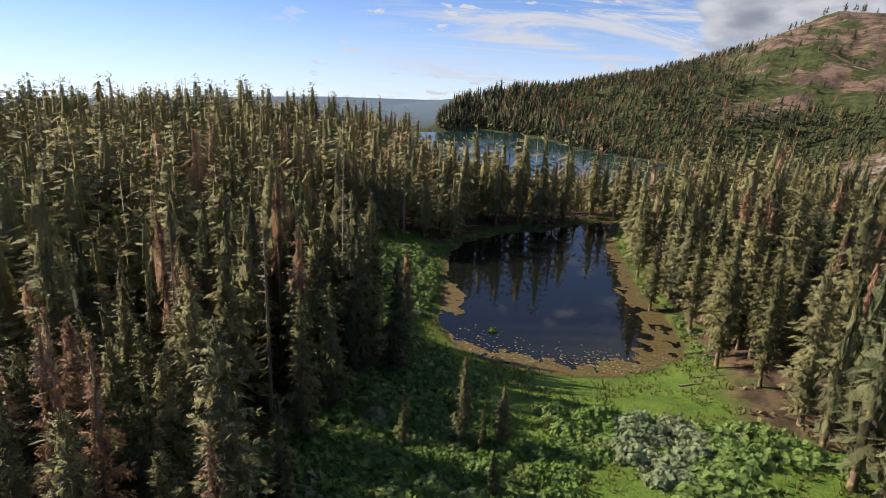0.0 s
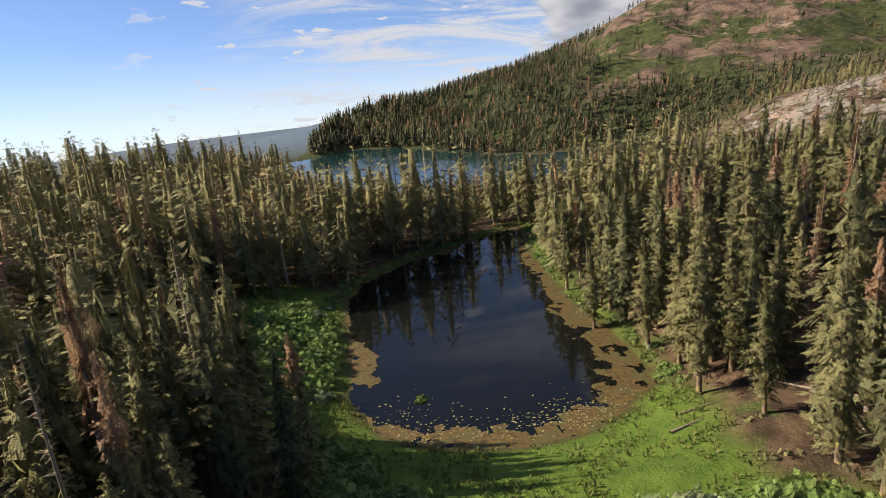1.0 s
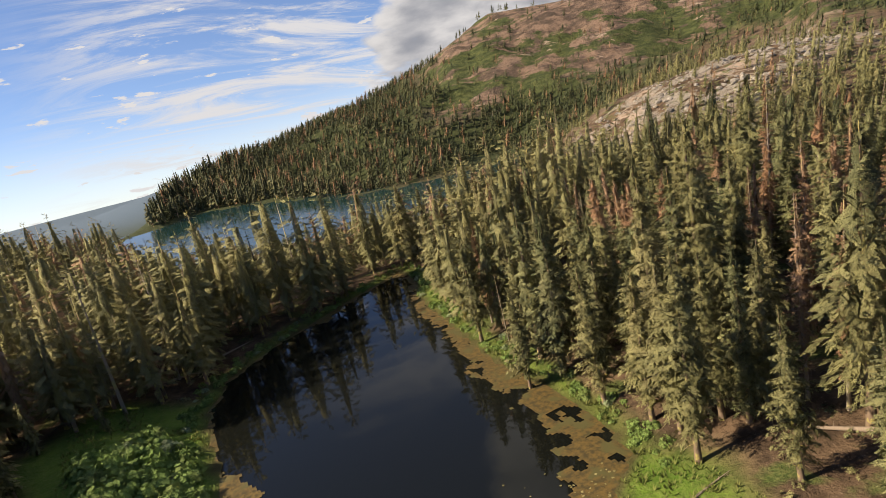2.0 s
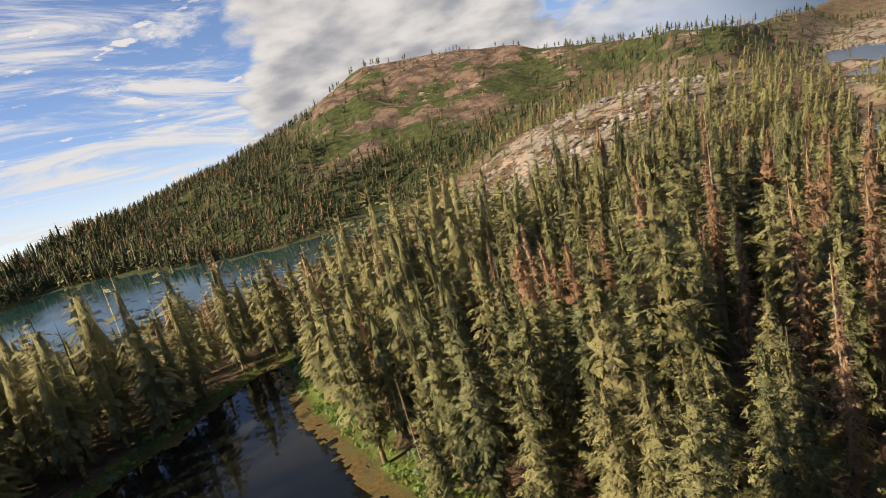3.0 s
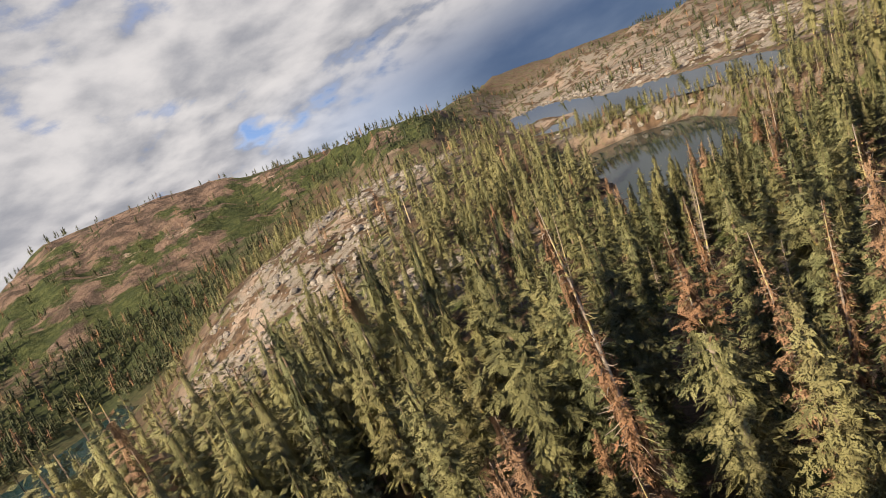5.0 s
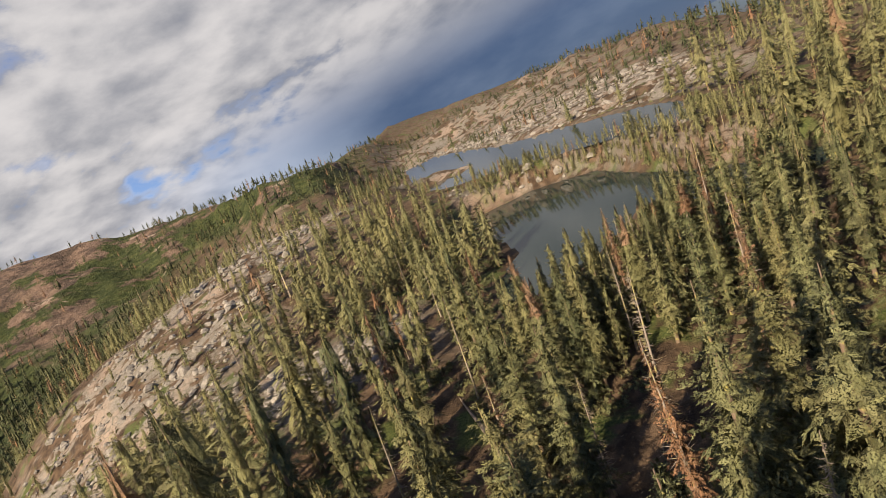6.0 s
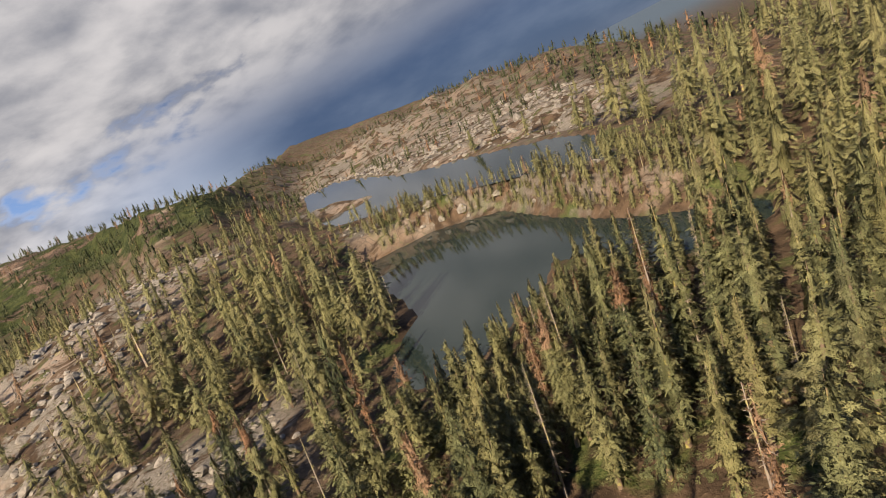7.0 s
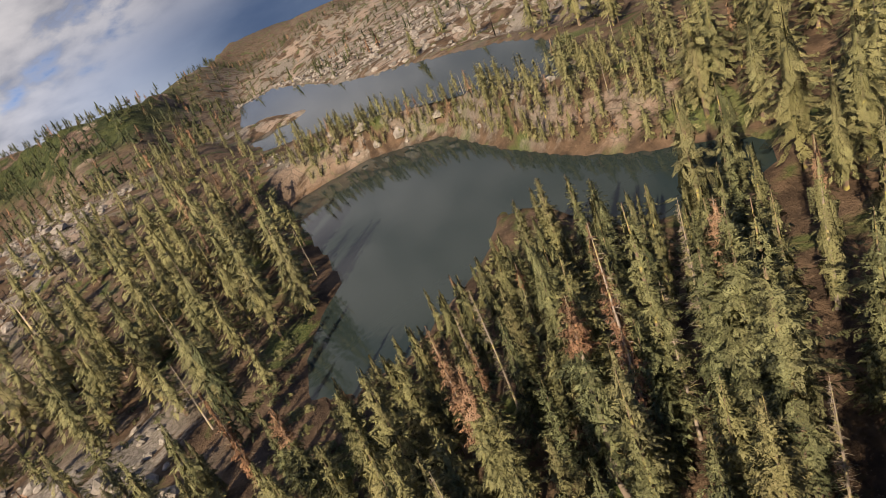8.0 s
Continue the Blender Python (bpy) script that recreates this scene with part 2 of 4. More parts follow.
    crag = n.add("ShaderNodeBump", {"Height": n.noise(tall, 0.045, 10.0, 0.7, 0.4), "Strength": n.math("MULTIPLY", at["red"], 0.9), "Distance": 14.0})
    bump = n.add("ShaderNodeBump", {"Height": n.math("ADD", tiny, n.math("MULTIPLY", mid, 2.0)), "Strength": 0.7, "Distance": 0.35, "Normal": crag.outputs[0]})
    finish(n, n.add("ShaderNodeBsdfPrincipled", {"Base Color": col, "Roughness": 0.95, "Specular IOR Level": 0.15, "Normal": bump.outputs[0]}).outputs[0])
    return m


M_GROUND = ground_material()
# ---- the lie of the land ----
rng = np.random.default_rng(7)
LATTICE = np.random.default_rng(3).random((256, 256))


def value_noise(x, y, size):
    x, y = np.asarray(x) / size + 40.3, np.asarray(y) / size + 71.7
    i, j = np.floor(x).astype(int), np.floor(y).astype(int)
    u, v = x - i, y - j
    u, v = u * u * (3 - 2 * u), v * v * (3 - 2 * v)
    g = lambda a, b: LATTICE[a % 256, b % 256]
    return (g(i, j) * (1 - u) + g(i + 1, j) * u) * (1 - v) + (g(i, j + 1) * (1 - u) + g(i + 1, j + 1) * u) * v - 0.5


def fbm(x, y, size, octaves=4):
    return sum(value_noise(x + 17 * k, y - 29 * k, size / 2 ** k) / 1.8 ** k for k in range(octaves))


def smooth(v, lo=0.0, hi=1.0):
    t = np.clip((v - lo) / (hi - lo), 0, 1)
    return t * t * (3 - 2 * t)


def outline(x, y, pts, wobble=0.0, size=9.0):
    """Metres outside the closed outline (negative inside)."""
    p = np.array(pts, float)
    best, inside = np.full(np.shape(x), 1e9), np.zeros(np.shape(x), bool)
    for (ax, ay), (bx, by) in zip(p, np.roll(p, -1, 0)):
        dx, dy = bx - ax, by - ay
        t = np.clip(((x - ax) * dx + (y - ay) * dy) / (dx * dx + dy * dy), 0, 1)
        best = np.minimum(best, np.hypot(x - ax - t * dx, y - ay - t * dy))
        if dy:
            inside ^= ((ay > y) != (by > y)) & (x < dx * (y - ay) / dy + ax)
    return np.where(inside, -best, best) + wobble * fbm(x, y, size, 3)


POND = [(1, 130), (5, 140), (20, 151), (38, 161), (46, 166), (46, 158), (42, 146), (39, 126), (37.6, 106), (37.6, 90), (35.5, 82), (30, 77.5),
        (25, 75), (17, 74.5), (8.2, 77.6), (1.8, 83.4), (-1, 93), (0, 99), (0.9, 110)]
LAKE_TWO = [(228, 137), (231, 118), (219, 98.5), (196, 88), (184, 81), (175.5, 75), (171, 69), (165, 63.5), (159, 66), (158, 73), (160, 79), (166, 84),
            (173, 88), (176, 91.5), (170, 93), (163, 97), (156, 103), (153, 109), (156, 115.5), (164, 117.5), (174, 117), (179, 115.5), (190, 120), (208, 129)]
LAKE_THREE = [(440, 222), (325, 180), (270, 153), (256, 131), (229, 103), (210, 84.5), (196, 76), (189, 70), (205, 75), (222, 74), (240, 82), (262, 96),
              (281, 109), (313, 134), (370, 163), (440, 200)]
LAKE_ONE = [(-80, 500), (-30, 560), (30, 610), (75, 560), (105, 470), (140, 425), (185, 412), (238, 440), (222, 395), (190, 352), (110, 338), (40, 345), (-40, 390)]
MEADOW = [(-22, 128), (-15, 95), (-8, 82), (-6.5, 72), (-12, 66), (-14, 57), (-17, 45), (-10, 34), (20, 34), (42, 46), (40, 56), (34, 59), (36.6, 69), (38.5, 78),
          (38.5, 88), (30, 84), (5, 90), (3, 132), (-6, 136), (-14, 137)]
LAKES = [(POND, 0.0, 1.0, 14.0), (LAKE_TWO, 3.5, 0.8, 5.0), (LAKE_THREE, 9.0, 2.0, 14.0), (LAKE_ONE, -20.0, 8.0, 90.0)]


def bump(x, y, cx, cy, rx, ry, turn, height):
    c, s = math.cos(radians(turn)), math.sin(radians(turn))
    u, v = (x - cx) * c + (y - cy) * s, -(x - cx) * s + (y - cy) * c
    return height * np.exp(-(u / rx) ** 2 - (v / ry) ** 2)


# the ring of hills round the basin: bearing, crest height, crest distance, foot distance
BEARING = [-180, -60, -34, -25, -12, -6, 0, 5, 10, 15, 20, 24, 28, 31, 38, 45, 47.5, 54, 58.5, 63, 68, 71, 75, 80, 86, 92, 97, 102, 107, 120, 180]
CREST = [6, 8, 10, 9, 3, -9, -4, 8, 21, 34, 50, 69, 98, 124, 117, 96, 80, 60, 50, 40, 38, 46, 32, 14, 9, 5, 0, -3, -6, -2, 6]
CREST_AT = [260, 220, 220, 220, 230, 420, 700, 720, 740, 760, 780, 820, 860, 900, 900, 880, 860, 740, 520, 500, 760, 1200, 1150, 1050, 850, 620, 460, 340, 290, 260, 260]
FOOT_AT = [80, 80, 90, 90, 100, 300, 580, 520, 450, 385, 378, 395, 430, 440, 430, 400, 400, 380, 330, 320, 420, 500, 460, 400, 380, 330, 260, 220, 190, 160, 100]


def polar(x, y):
    return np.degrees(np.arctan2(x - 30, y - 70)), np.hypot(x - 30, y - 70)


def natural(x, y):
    a, d = polar(x, y)
    near = 2.6 + bump(x, y, -120, 110, 90, 130, 0, 5) + bump(x, y, 230, 222, 85, 60, -20, 17) + bump(x, y, 132, 142, 40, 26, 20, 5.5)
    near = near + bump(x, y, 300, 130, 120, 90, 30, 6.5) + bump(x, y, 330, 330, 150, 110, 0, 16) + bump(x, y, 90, 440, 230, 150, 0, -24) + bump(x, y, 75, 40, 50, 30, 0, 2.5)
    near = near - 23 * smooth(y, 150, 310) * (1 - smooth(x, 125, 200)) * smooth(x, -190, -60) + 1.6 * fbm(x, y, 45, 4) + bump(x, y, 204, 96, 9, 40, 52, 1.0) + bump(x, y, 190, 60, 22, 16, 0, 5.0)
    crest, at, foot = (np.interp(a, BEARING, v) for v in (CREST, CREST_AT, FOOT_AT))
    t = np.clip((d - foot) / (at - foot), 0, 1)
    rise = 0.35 * t + 0.65 * smooth(t)
    rough = np.clip((d - 300) / 300, 0, 1) * (fbm(x, y, 150, 5) * 14 - np.abs(fbm(x, y, 95, 4)) * 26 + 5 + fbm(x, y, 30, 3) * 5) * np.sin(np.pi * np.clip(t, 0, 1)) ** 0.6
    z = near * (1 - rise) + crest * rise + rough
    beyond = np.clip(d - at, 0, None)
    fall = np.maximum(crest - beyond * 0.16, -60 - 0.045 * np.clip(d - 500, 0, None))
    # two ranges far off in the north, blue from the haze in the ground colour
    fall = fall + np.interp(a, [-40, -16, -6, 0, 10, 20], [0, 0, 20, 60, 70, 0]) * smooth(d, 1700, 2500) * (1 - smooth(d, 2700, 3600))
    fall = fall + np.interp(a, [-40, -25, -12, 0, 12], [0, 10, 35, 30, 0]) * smooth(d, 3200, 4200)
    return np.where(beyond > 0, fall, z)


def slabs(x, y):
    """How much bare granite shows."""
    rocky = sum(bump(x, y, *v) for v in ((162, 216, 28, 22, 0, 1.2), (228, 208, 48, 20, -8, 1.2), (340, 290, 85, 26, 40, 1.1), (150, 160, 11, 25, -15, 1.0), (143, 136, 12, 10, 0, 0.9),
                                        (242, 135, 12, 8, 40, 0.9), (195, 228, 58, 20, -20, 1.25), (185, 190, 34, 24, 0, 0.42), (152, 139, 16, 9, -20, 0.95), (308, 112, 48, 15, 40, 1.3), (265, 66, 26, 14, 20, 1.3)))
    rocky = rocky + sum(bump(x, y, *v) for v in ((370, 92, 70, 24, 30, 1.1), (460, 170, 170, 50, 30, 1.0), (650, 190, 250, 120, 20, 0.9), (313, 165, 30, 10, 49, 1.4), (274, 118, 13, 5, 42, 1.4)))
    return rocky


def land(x, y):
    x, y = np.asarray(x, float), np.asarray(y, float)
    z = natural(x, y) + np.clip(slabs(x, y), 0, 1) * (2.4 * np.abs(fbm(x, y, 16, 4)) + 1.2 * fbm(x, y, 6, 2) - 0.5)
    for pts, level, wob, blend in (LAKES[0], LAKES[2], LAKES[3], LAKES[1]):
        s = outline(x, y, pts, wob)
        bank = level + 0.25 + 0.06 * np.clip(s, 0, None)
        k = smooth(s, 0, blend)
        z = np.where(s < 0, level - np.minimum(1.6, 0.02 - 0.22 * s), np.where(s < blend, bank * (1 - k) + z * k, z))
    for cx, cy, rx, ry, turn, top in ((313, 165, 25, 7, 49, 4.5), (274, 118, 11, 2.2, 42, 1.6)):
        z = z + bump(x, y, cx, cy, rx, ry, turn, top)
    return z


def outward(local, jitter, r):
    """Soft normals of a crown, away from the stem and a little upwards, each spray turned at random."""
    flat = np.hypot(local[:, 0], local[:, 1])[:, None] + 1e-6
    n = np.concatenate([local[:, :2] / flat * np.minimum(1, flat / 0.5), np.full((len(local), 1), 0.28)], 1)
    n += jitter * np.repeat(r.normal(0, 1, (len(local) // 4 + 1, 3)), 4, 0)[: len(local)]
    return n / (np.linalg.norm(n, axis=1)[:, None] + 1e-9)


def turned_out(verts, faces):
    """The same quads, wound so that they face away from the stem."""
    p = verts[faces]
    face = np.cross(p[:, 2] - p[:, 0], p[:, 3] - p[:, 1])
    mid = p.mean(1) * (1, 1, 0) + (0, 0, 0.3)
    return np.where((face * mid).sum(1)[:, None] < 0, faces[:, ::-1], faces)


def mesh_from(name, verts, faces, mats, smoothed=False, which=None, normals=None):
    """verts (n,3), faces (m,3 or 4)."""
    verts, faces = np.asarray(verts, np.float32), np.asarray(faces, np.int32)
    me = bpy.data.meshes.new(name)
    k = faces.shape[1]
    me.vertices.add(len(verts))
    me.vertices.foreach_set("co", verts.ravel())
    me.loops.add(faces.size)
    me.loops.foreach_set("vertex_index", faces.ravel())
    me.polygons.add(len(faces))
    me.polygons.foreach_set("loop_start", np.arange(0, faces.size, k, dtype=np.int32))
    if which is not None:
        me.polygons.foreach_set("material_index", np.asarray(which, np.int32))
    me.polygons.foreach_set("use_smooth", np.full(len(faces), smoothed))
    for m in mats:
        me.materials.append(m)
    me.update(calc_edges=True)
    me.validate()
    if normals is not None:
        me.normals_split_custom_set_from_vertices(normals.tolist())
    return me


def crown_mesh(name, crown, mat, r):
    v, q = crown
    return mesh_from(name, v, turned_out(v, q), [mat], True, None, outward(v, 0.42, r))


def build_ground():
    turns, rings = 560, 190
    a = np.linspace(0, 2 * np.pi, turns, endpoint=False)
    r = np.concatenate([np.linspace(1.2, 240, 120), 240 * (4700 / 240) ** np.linspace(0.02, 1, rings - 120)])
    A, R = np.meshgrid(a, r)
    x, y = 70 + R * np.sin(A), 90 + R * np.cos(A)
    x, y = np.append(x.ravel(), 70), np.append(y.ravel(), 90)
    z = land(x, y)
    i = np.arange(rings - 1)[:, None] * turns
    j, j2 = np.arange(turns)[None, :], (np.arange(turns)[None, :] + 1) % turns
    quads = np.stack([i + j, i + turns + j, i + turns + j2, i + j2], -1).reshape(-1, 4)
    c = len(x) - 1
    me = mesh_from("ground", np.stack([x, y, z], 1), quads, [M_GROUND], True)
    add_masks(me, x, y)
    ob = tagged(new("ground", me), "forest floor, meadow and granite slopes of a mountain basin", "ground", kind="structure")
    cap = mesh_from("ground_middle", np.stack([x, y, z], 1)[np.r_[0:turns, c]], np.stack([np.full(turns, turns), np.arange(turns), (np.arange(turns) + 1) % turns], -1)[:, [0, 2, 1]], [M_GROUND], True)
    bm = bmesh.new()
    bm.from_mesh(me)
    bm.from_mesh(cap)
    bpy.data.meshes.remove(cap)
    bm.to_mesh(me)
    bm.free()
    return ob


def masks(x, y):
    a, d = polar(x, y)
    wob = 6 * fbm(x, y, 14, 3)
    meadow = smooth(-outline(x, y, MEADOW) + wob, -2, 3)
    meadow = np.maximum(meadow, 0.85 * (1 - smooth(outline(x, y, POND) + 0.5 * wob, 1, 3.5)))
    rocky = slabs(x, y)
    by_two, by_three = outline(x, y, LAKE_TWO), outline(x, y, LAKE_THREE)
    rocky = rocky + 0.5 * (by_two > 0) * (by_two < 16) * (by_three < 12) * (by_three > -2)
    at, foot = (np.interp(a, BEARING, v) for v in (CREST_AT, FOOT_AT))
    climb = (d - foot) / (at - foot) + 0.10 * fbm(x, y, 70, 3)
    red = smooth(a, 21, 27) * (1 - smooth(a, 62, 70)) * smooth(climb - 0.24 * smooth(a, 45, 52), 0.13, 0.28)
    # share of painted haze, growing with distance
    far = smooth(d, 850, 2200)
    damp = np.zeros(np.shape(x))
    for pts, level, wob2, _ in LAKES[:1]:
        s = outline(x, y, pts, wob2)
        damp = np.maximum(damp, (1 - smooth(s, 0.3, 1.3)))
    return meadow, np.clip(rocky, 0, 1), red, far, damp


def add_masks(me, x, y):
    a, d = polar(x, y)
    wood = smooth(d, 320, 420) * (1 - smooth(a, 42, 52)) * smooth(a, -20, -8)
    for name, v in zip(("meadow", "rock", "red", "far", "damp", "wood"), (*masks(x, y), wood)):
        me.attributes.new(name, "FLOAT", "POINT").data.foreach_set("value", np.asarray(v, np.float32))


ground = build_ground()


def build_water(pts, level, mat, label, grow):
    p = np.array(pts, float)
    mid = p.mean(0)
    bm = bmesh.new()
    out = [bm.verts.new((*(q + grow * (q - mid) / np.linalg.norm(q - mid)), level)) for q in p]
    bm.faces.new(out)
    bmesh.ops.triangulate(bm, faces=bm.faces[:])
    bmesh.ops.recalc_face_normals(bm, faces=bm.faces[:])
    if bm.faces[:][0].normal.z < 0:
        bmesh.ops.reverse_faces(bm, faces=bm.faces[:])
    me = bpy.data.meshes.new("water")
    bm.to_mesh(me)
    bm.free()
    me.materials.append(mat)
    return tagged(new("water", me), label, "water", kind="structure")


build_water(POND, 0.0, M_POND, "dark still pond water mirroring trees and sky", 4)
build_water(LAKE_TWO, 3.5, M_LAKE, "grey-green lake water ringed by conifers", 3)
build_water(LAKE_THREE, 9.0, M_LAKE, "slate-grey lake water below granite slopes", 3)
build_water(LAKE_ONE, -20.0, M_BLUE, "deep blue-green lake water beneath a wooded hill", 25)

# ---- trees ----


def kites(base, along, side, length, width, sag):
    """Leaf-shaped quads: base (n,3), unit vectors along and side, sizes (n,)."""
    L, W = length[:, None], width[:, None]
    down = np.array([0, 0, -1.0]) * sag[:, None]
    v = np.stack([base, base + along * L * 0.45 + side * W + down * L * 0.25, base + along * L + down * L, base + along * L * 0.5 - side * W + down * L * 0.3], 1)
    return v.reshape(-1, 3), np.arange(len(base) * 4).reshape(-1, 4)


def profile(u, tip):
    """Share of the full width at height u of the crown: a slim column that closes over its upper part."""
    return np.minimum(1, (1 - u) / (0.12 + 0.9 * tip)) ** 0.72 * (0.70 + 0.30 * np.minimum(1, u * 4))


def conifer(r, h, whorls, per, sprays, spread, foot=0.16, thin=0.1, size=1.0, tip=0.60, core=0.40, sides=7):
    """Crown of a conifer h metres high as leaf-shaped sprays along drooping branches."""
    z = foot * h + (h * 0.985 - foot * h) * np.linspace(0, 1, whorls) ** 0.92
    z = np.repeat(z, per) + r.normal(0, 0.5 * h / whorls, whorls * per)
    a = r.random(len(z)) * 2 * np.pi
    hole = np.sin(2 * a + 11 * z / h + r.random() * 6) + np.sin(3 * a - 17 * z / h + r.random() * 6)
    keep = (r.random(len(z)) > thin) & ((hole < 1.15) | (r.random(len(z)) < 0.3))
    z, a = np.clip(z[keep], foot * h * 0.8, h * 0.99), a[keep]
    n = len(z)
    u = np.clip((z - foot * h) / (h - foot * h), 0, 1)
    L = spread * (profile(u, tip) + 0.04) * r.uniform(0.58, 1.15, n)
    L *= 1 + 0.22 * np.sin(a * 2 + r.random() * 6) * np.sin(u * 9 + r.random() * 6)
    out = np.stack([np.cos(a), np.sin(a), 0 * a], 1)
    side = np.stack([-np.sin(a), np.cos(a), 0 * a], 1)
    lift = r.normal(-0.28, 0.16, n) + 0.75 * u ** 3
    vs, fs, count = [], [], 0
    for f, turn, ln, wd in sprays:
        base = out * (L * f)[:, None]
        base[:, 2] += z + lift * L * f
        ang = turn + r.normal(0, 0.25, n)
        along = out * np.cos(ang)[:, None] + side * np.sin(ang)[:, None]
        along[:, 2] += lift + r.normal(0, 0.12, n)
        along /= np.linalg.norm(along, axis=1)[:, None]
        across = np.cross(along, [0, 0, 1.0])
        across /= np.linalg.norm(across, axis=1)[:, None] + 1e-6
        across[:, 2] += r.normal(0, 0.55, n)
        ll = (L * ln + 0.10 * size) * r.uniform(0.75, 1.25, n)
        v, q = kites(base, along, across, ll, ll * wd, r.uniform(0.05, 0.35, n))
        vs.append(v)
        fs.append(q + count)
        count += len(v)
    if core:  # the dense heart of the crown
        rings = max(10, int(whorls * 0.7))
        uz = np.linspace(0.02, 0.97, rings)
        rad = core * spread * (profile(uz, tip) + 0.02)
        aa = np.arange(sides) * 2 * np.pi / sides
        rr = rad[:, None] * r.uniform(0.55, 1.45, (rings, sides)) * np.where(np.arange(rings) % 2, 0.72, 1.08)[:, None]
        zz = (foot * h + uz * (h - foot * h))[:, None] + r.normal(0, 0.3 * h / rings, (rings, sides))
        shell = np.stack([rr * np.cos(aa), rr * np.sin(aa), zz], -1).reshape(-1, 3)
        i, j = np.arange(rings - 1)[:, None] * sides, np.arange(sides)[None, :]
        quad = shell[np.stack([i + j, i + (j + 1) % sides, i + sides + (j + 1) % sides, i + sides + j], -1).reshape(-1, 4)]
        mid = quad.mean(1, keepdims=True)
        wide = np.linalg.norm(quad[:, 1] - quad[:, 0], axis=1)[:, None, None]
        quad = mid + (quad - mid) * r.uniform(0.75, 1.45, quad.shape[:2] + (1,)) + wide * r.normal(0, 0.20, quad.shape)
        vs.append(quad.reshape(-1, 3))
        fs.append(np.arange(len(quad) * 4).reshape(-1, 4) + count)
    return np.concatenate(vs), np.concatenate(fs)


NEAR_SPRAYS = [(f, turn, ln, 0.18) for f, ln in ((0.20, 0.29), (0.36, 0.29), (0.52, 0.27), (0.68, 0.24), (0.84, 0.17)) for turn in (0.95, -0.95)] + [(0.40, 0.0, 0.32, 0.16), (0.70, 0.0, 0.32, 0.16)]
OBJECT_SPRAYS = [(0.62, 0.0, 0.42, 0.18), (0.24, 0.9, 0.36, 0.20), (0.28, -0.9, 0.36, 0.20), (0.48, 0.85, 0.32, 0.20), (0.52, -0.85, 0.32, 0.20), (0.74, 0.8, 0.23, 0.23), (0.78, -0.8, 0.23, 0.23)]
MID_SPRAYS = [(0.25, 0.6, 0.52, 0.20), (0.25, -0.6, 0.52, 0.20), (0.55, 0.0, 0.46, 0.22)]


def stem(h, radius, sides=7, steps=6, lean=0.0, r=None):
    z = np.linspace(0, h, steps + 1)
    rad = radius * (1 - z / h) ** 0.8 + 0.02
    rad[0] *= 1.35
    cx = lean * np.sin(z / h * 2.2)
    a = np.arange(sides) * 2 * np.pi / sides
    v = np.stack([cx[:, None] + rad[:, None] * np.cos(a), rad[:, None] * np.sin(a), np.repeat(z[:, None], sides, 1)], -1).reshape(-1, 3)
    v[:sides, 2] -= 0.6
    i, j = np.arange(steps)[:, None] * sides, np.arange(sides)[None, :]
    q = np.stack([i + j, i + (j + 1) % sides, i + sides + (j + 1) % sides, i + sides + j], -1).reshape(-1, 4)
    return v, q


def twigs(r, h, count, spread, foot=0.25, sides=3):
    """Bare tapering branches with a bend, joined."""
    vs, fs, k = [], [], 0
    for _ in range(count):
        u = r.random() ** 0.8
        z0, a = h * (foot + (0.97 - foot) * u), r.random() * 2 * np.pi
        L = spread * (1 - 0.8 * u) * r.uniform(0.35, 1.1)
        d = np.array([math.cos(a), math.sin(a), 0])
        s = np.array([-d[1], d[0], 0])
        pts = [np.array([0, 0, z0]), np.array([0, 0, z0 + L * r.uniform(-0.2, 0.1)]) + d * L * 0.55, np.array([0, 0, z0 + L * r.uniform(-0.35, 0.25)]) + d * L + s * L * r.normal(0, 0.15)]
        for p, w in zip(pts, (0.05, 0.03, 0.012)):
            for c in range(sides):
                b = 2 * np.pi * c / sides
                vs.append(p + (s * math.cos(b) + np.array([0, 0, 1]) * math.sin(b)) * w)
        for seg in (0, 1):
            for c in range(sides):
                a0, a1 = k + seg * sides + c, k + seg * sides + (c + 1) % sides
                fs.append((a0, a1, a1 + sides, a0 + sides))
        k += 3 * sides
    return np.array(vs), np.array(fs)


def part(name, me, parent, label=""):
    ob = new(name, me)
    ob.parent = parent
    return tagged(ob, label)


def tree_thing(name, label, category, group, pieces):
    """An Empty with trunk and crown meshes. pieces: (part name, mesh, label)."""
    top = new(name)
    top.empty_display_size = 0.5
    for pn, me, lab in pieces:
        ob = part(pn, me, top, lab)
        if pn in ("dead_top", "branchwork"):
            tagged(ob, lab, kind="stuff")
    return tagged(top, label, category, group)


def merged(a, b):
    return np.concatenate([a[0], b[0]]), np.concatenate([a[1], b[1] + len(a[0])])


SPRAYS = (MID_SPRAYS, OBJECT_SPRAYS, NEAR_SPRAYS)
HEIGHT = 20.0


def fir(r, fine, spread, foot):
    crown = conifer(r, HEIGHT, (16, 26, 38)[fine], 6, SPRAYS[fine], spread, foot, 0.06)
    trunk = merged(stem(HEIGHT, 0.30, (4, 5, 7)[fine], lean=0.15), twigs(r, HEIGHT * 0.5, (4, 8, 24)[fine], 1.5, 0.12))
    return [("trunk", mesh_from("fir_trunk", *trunk, [M_BARK], True), ""), ("crown", crown_mesh("fir_crown", crown, M_FIR, r), "dense drooping green needles")]


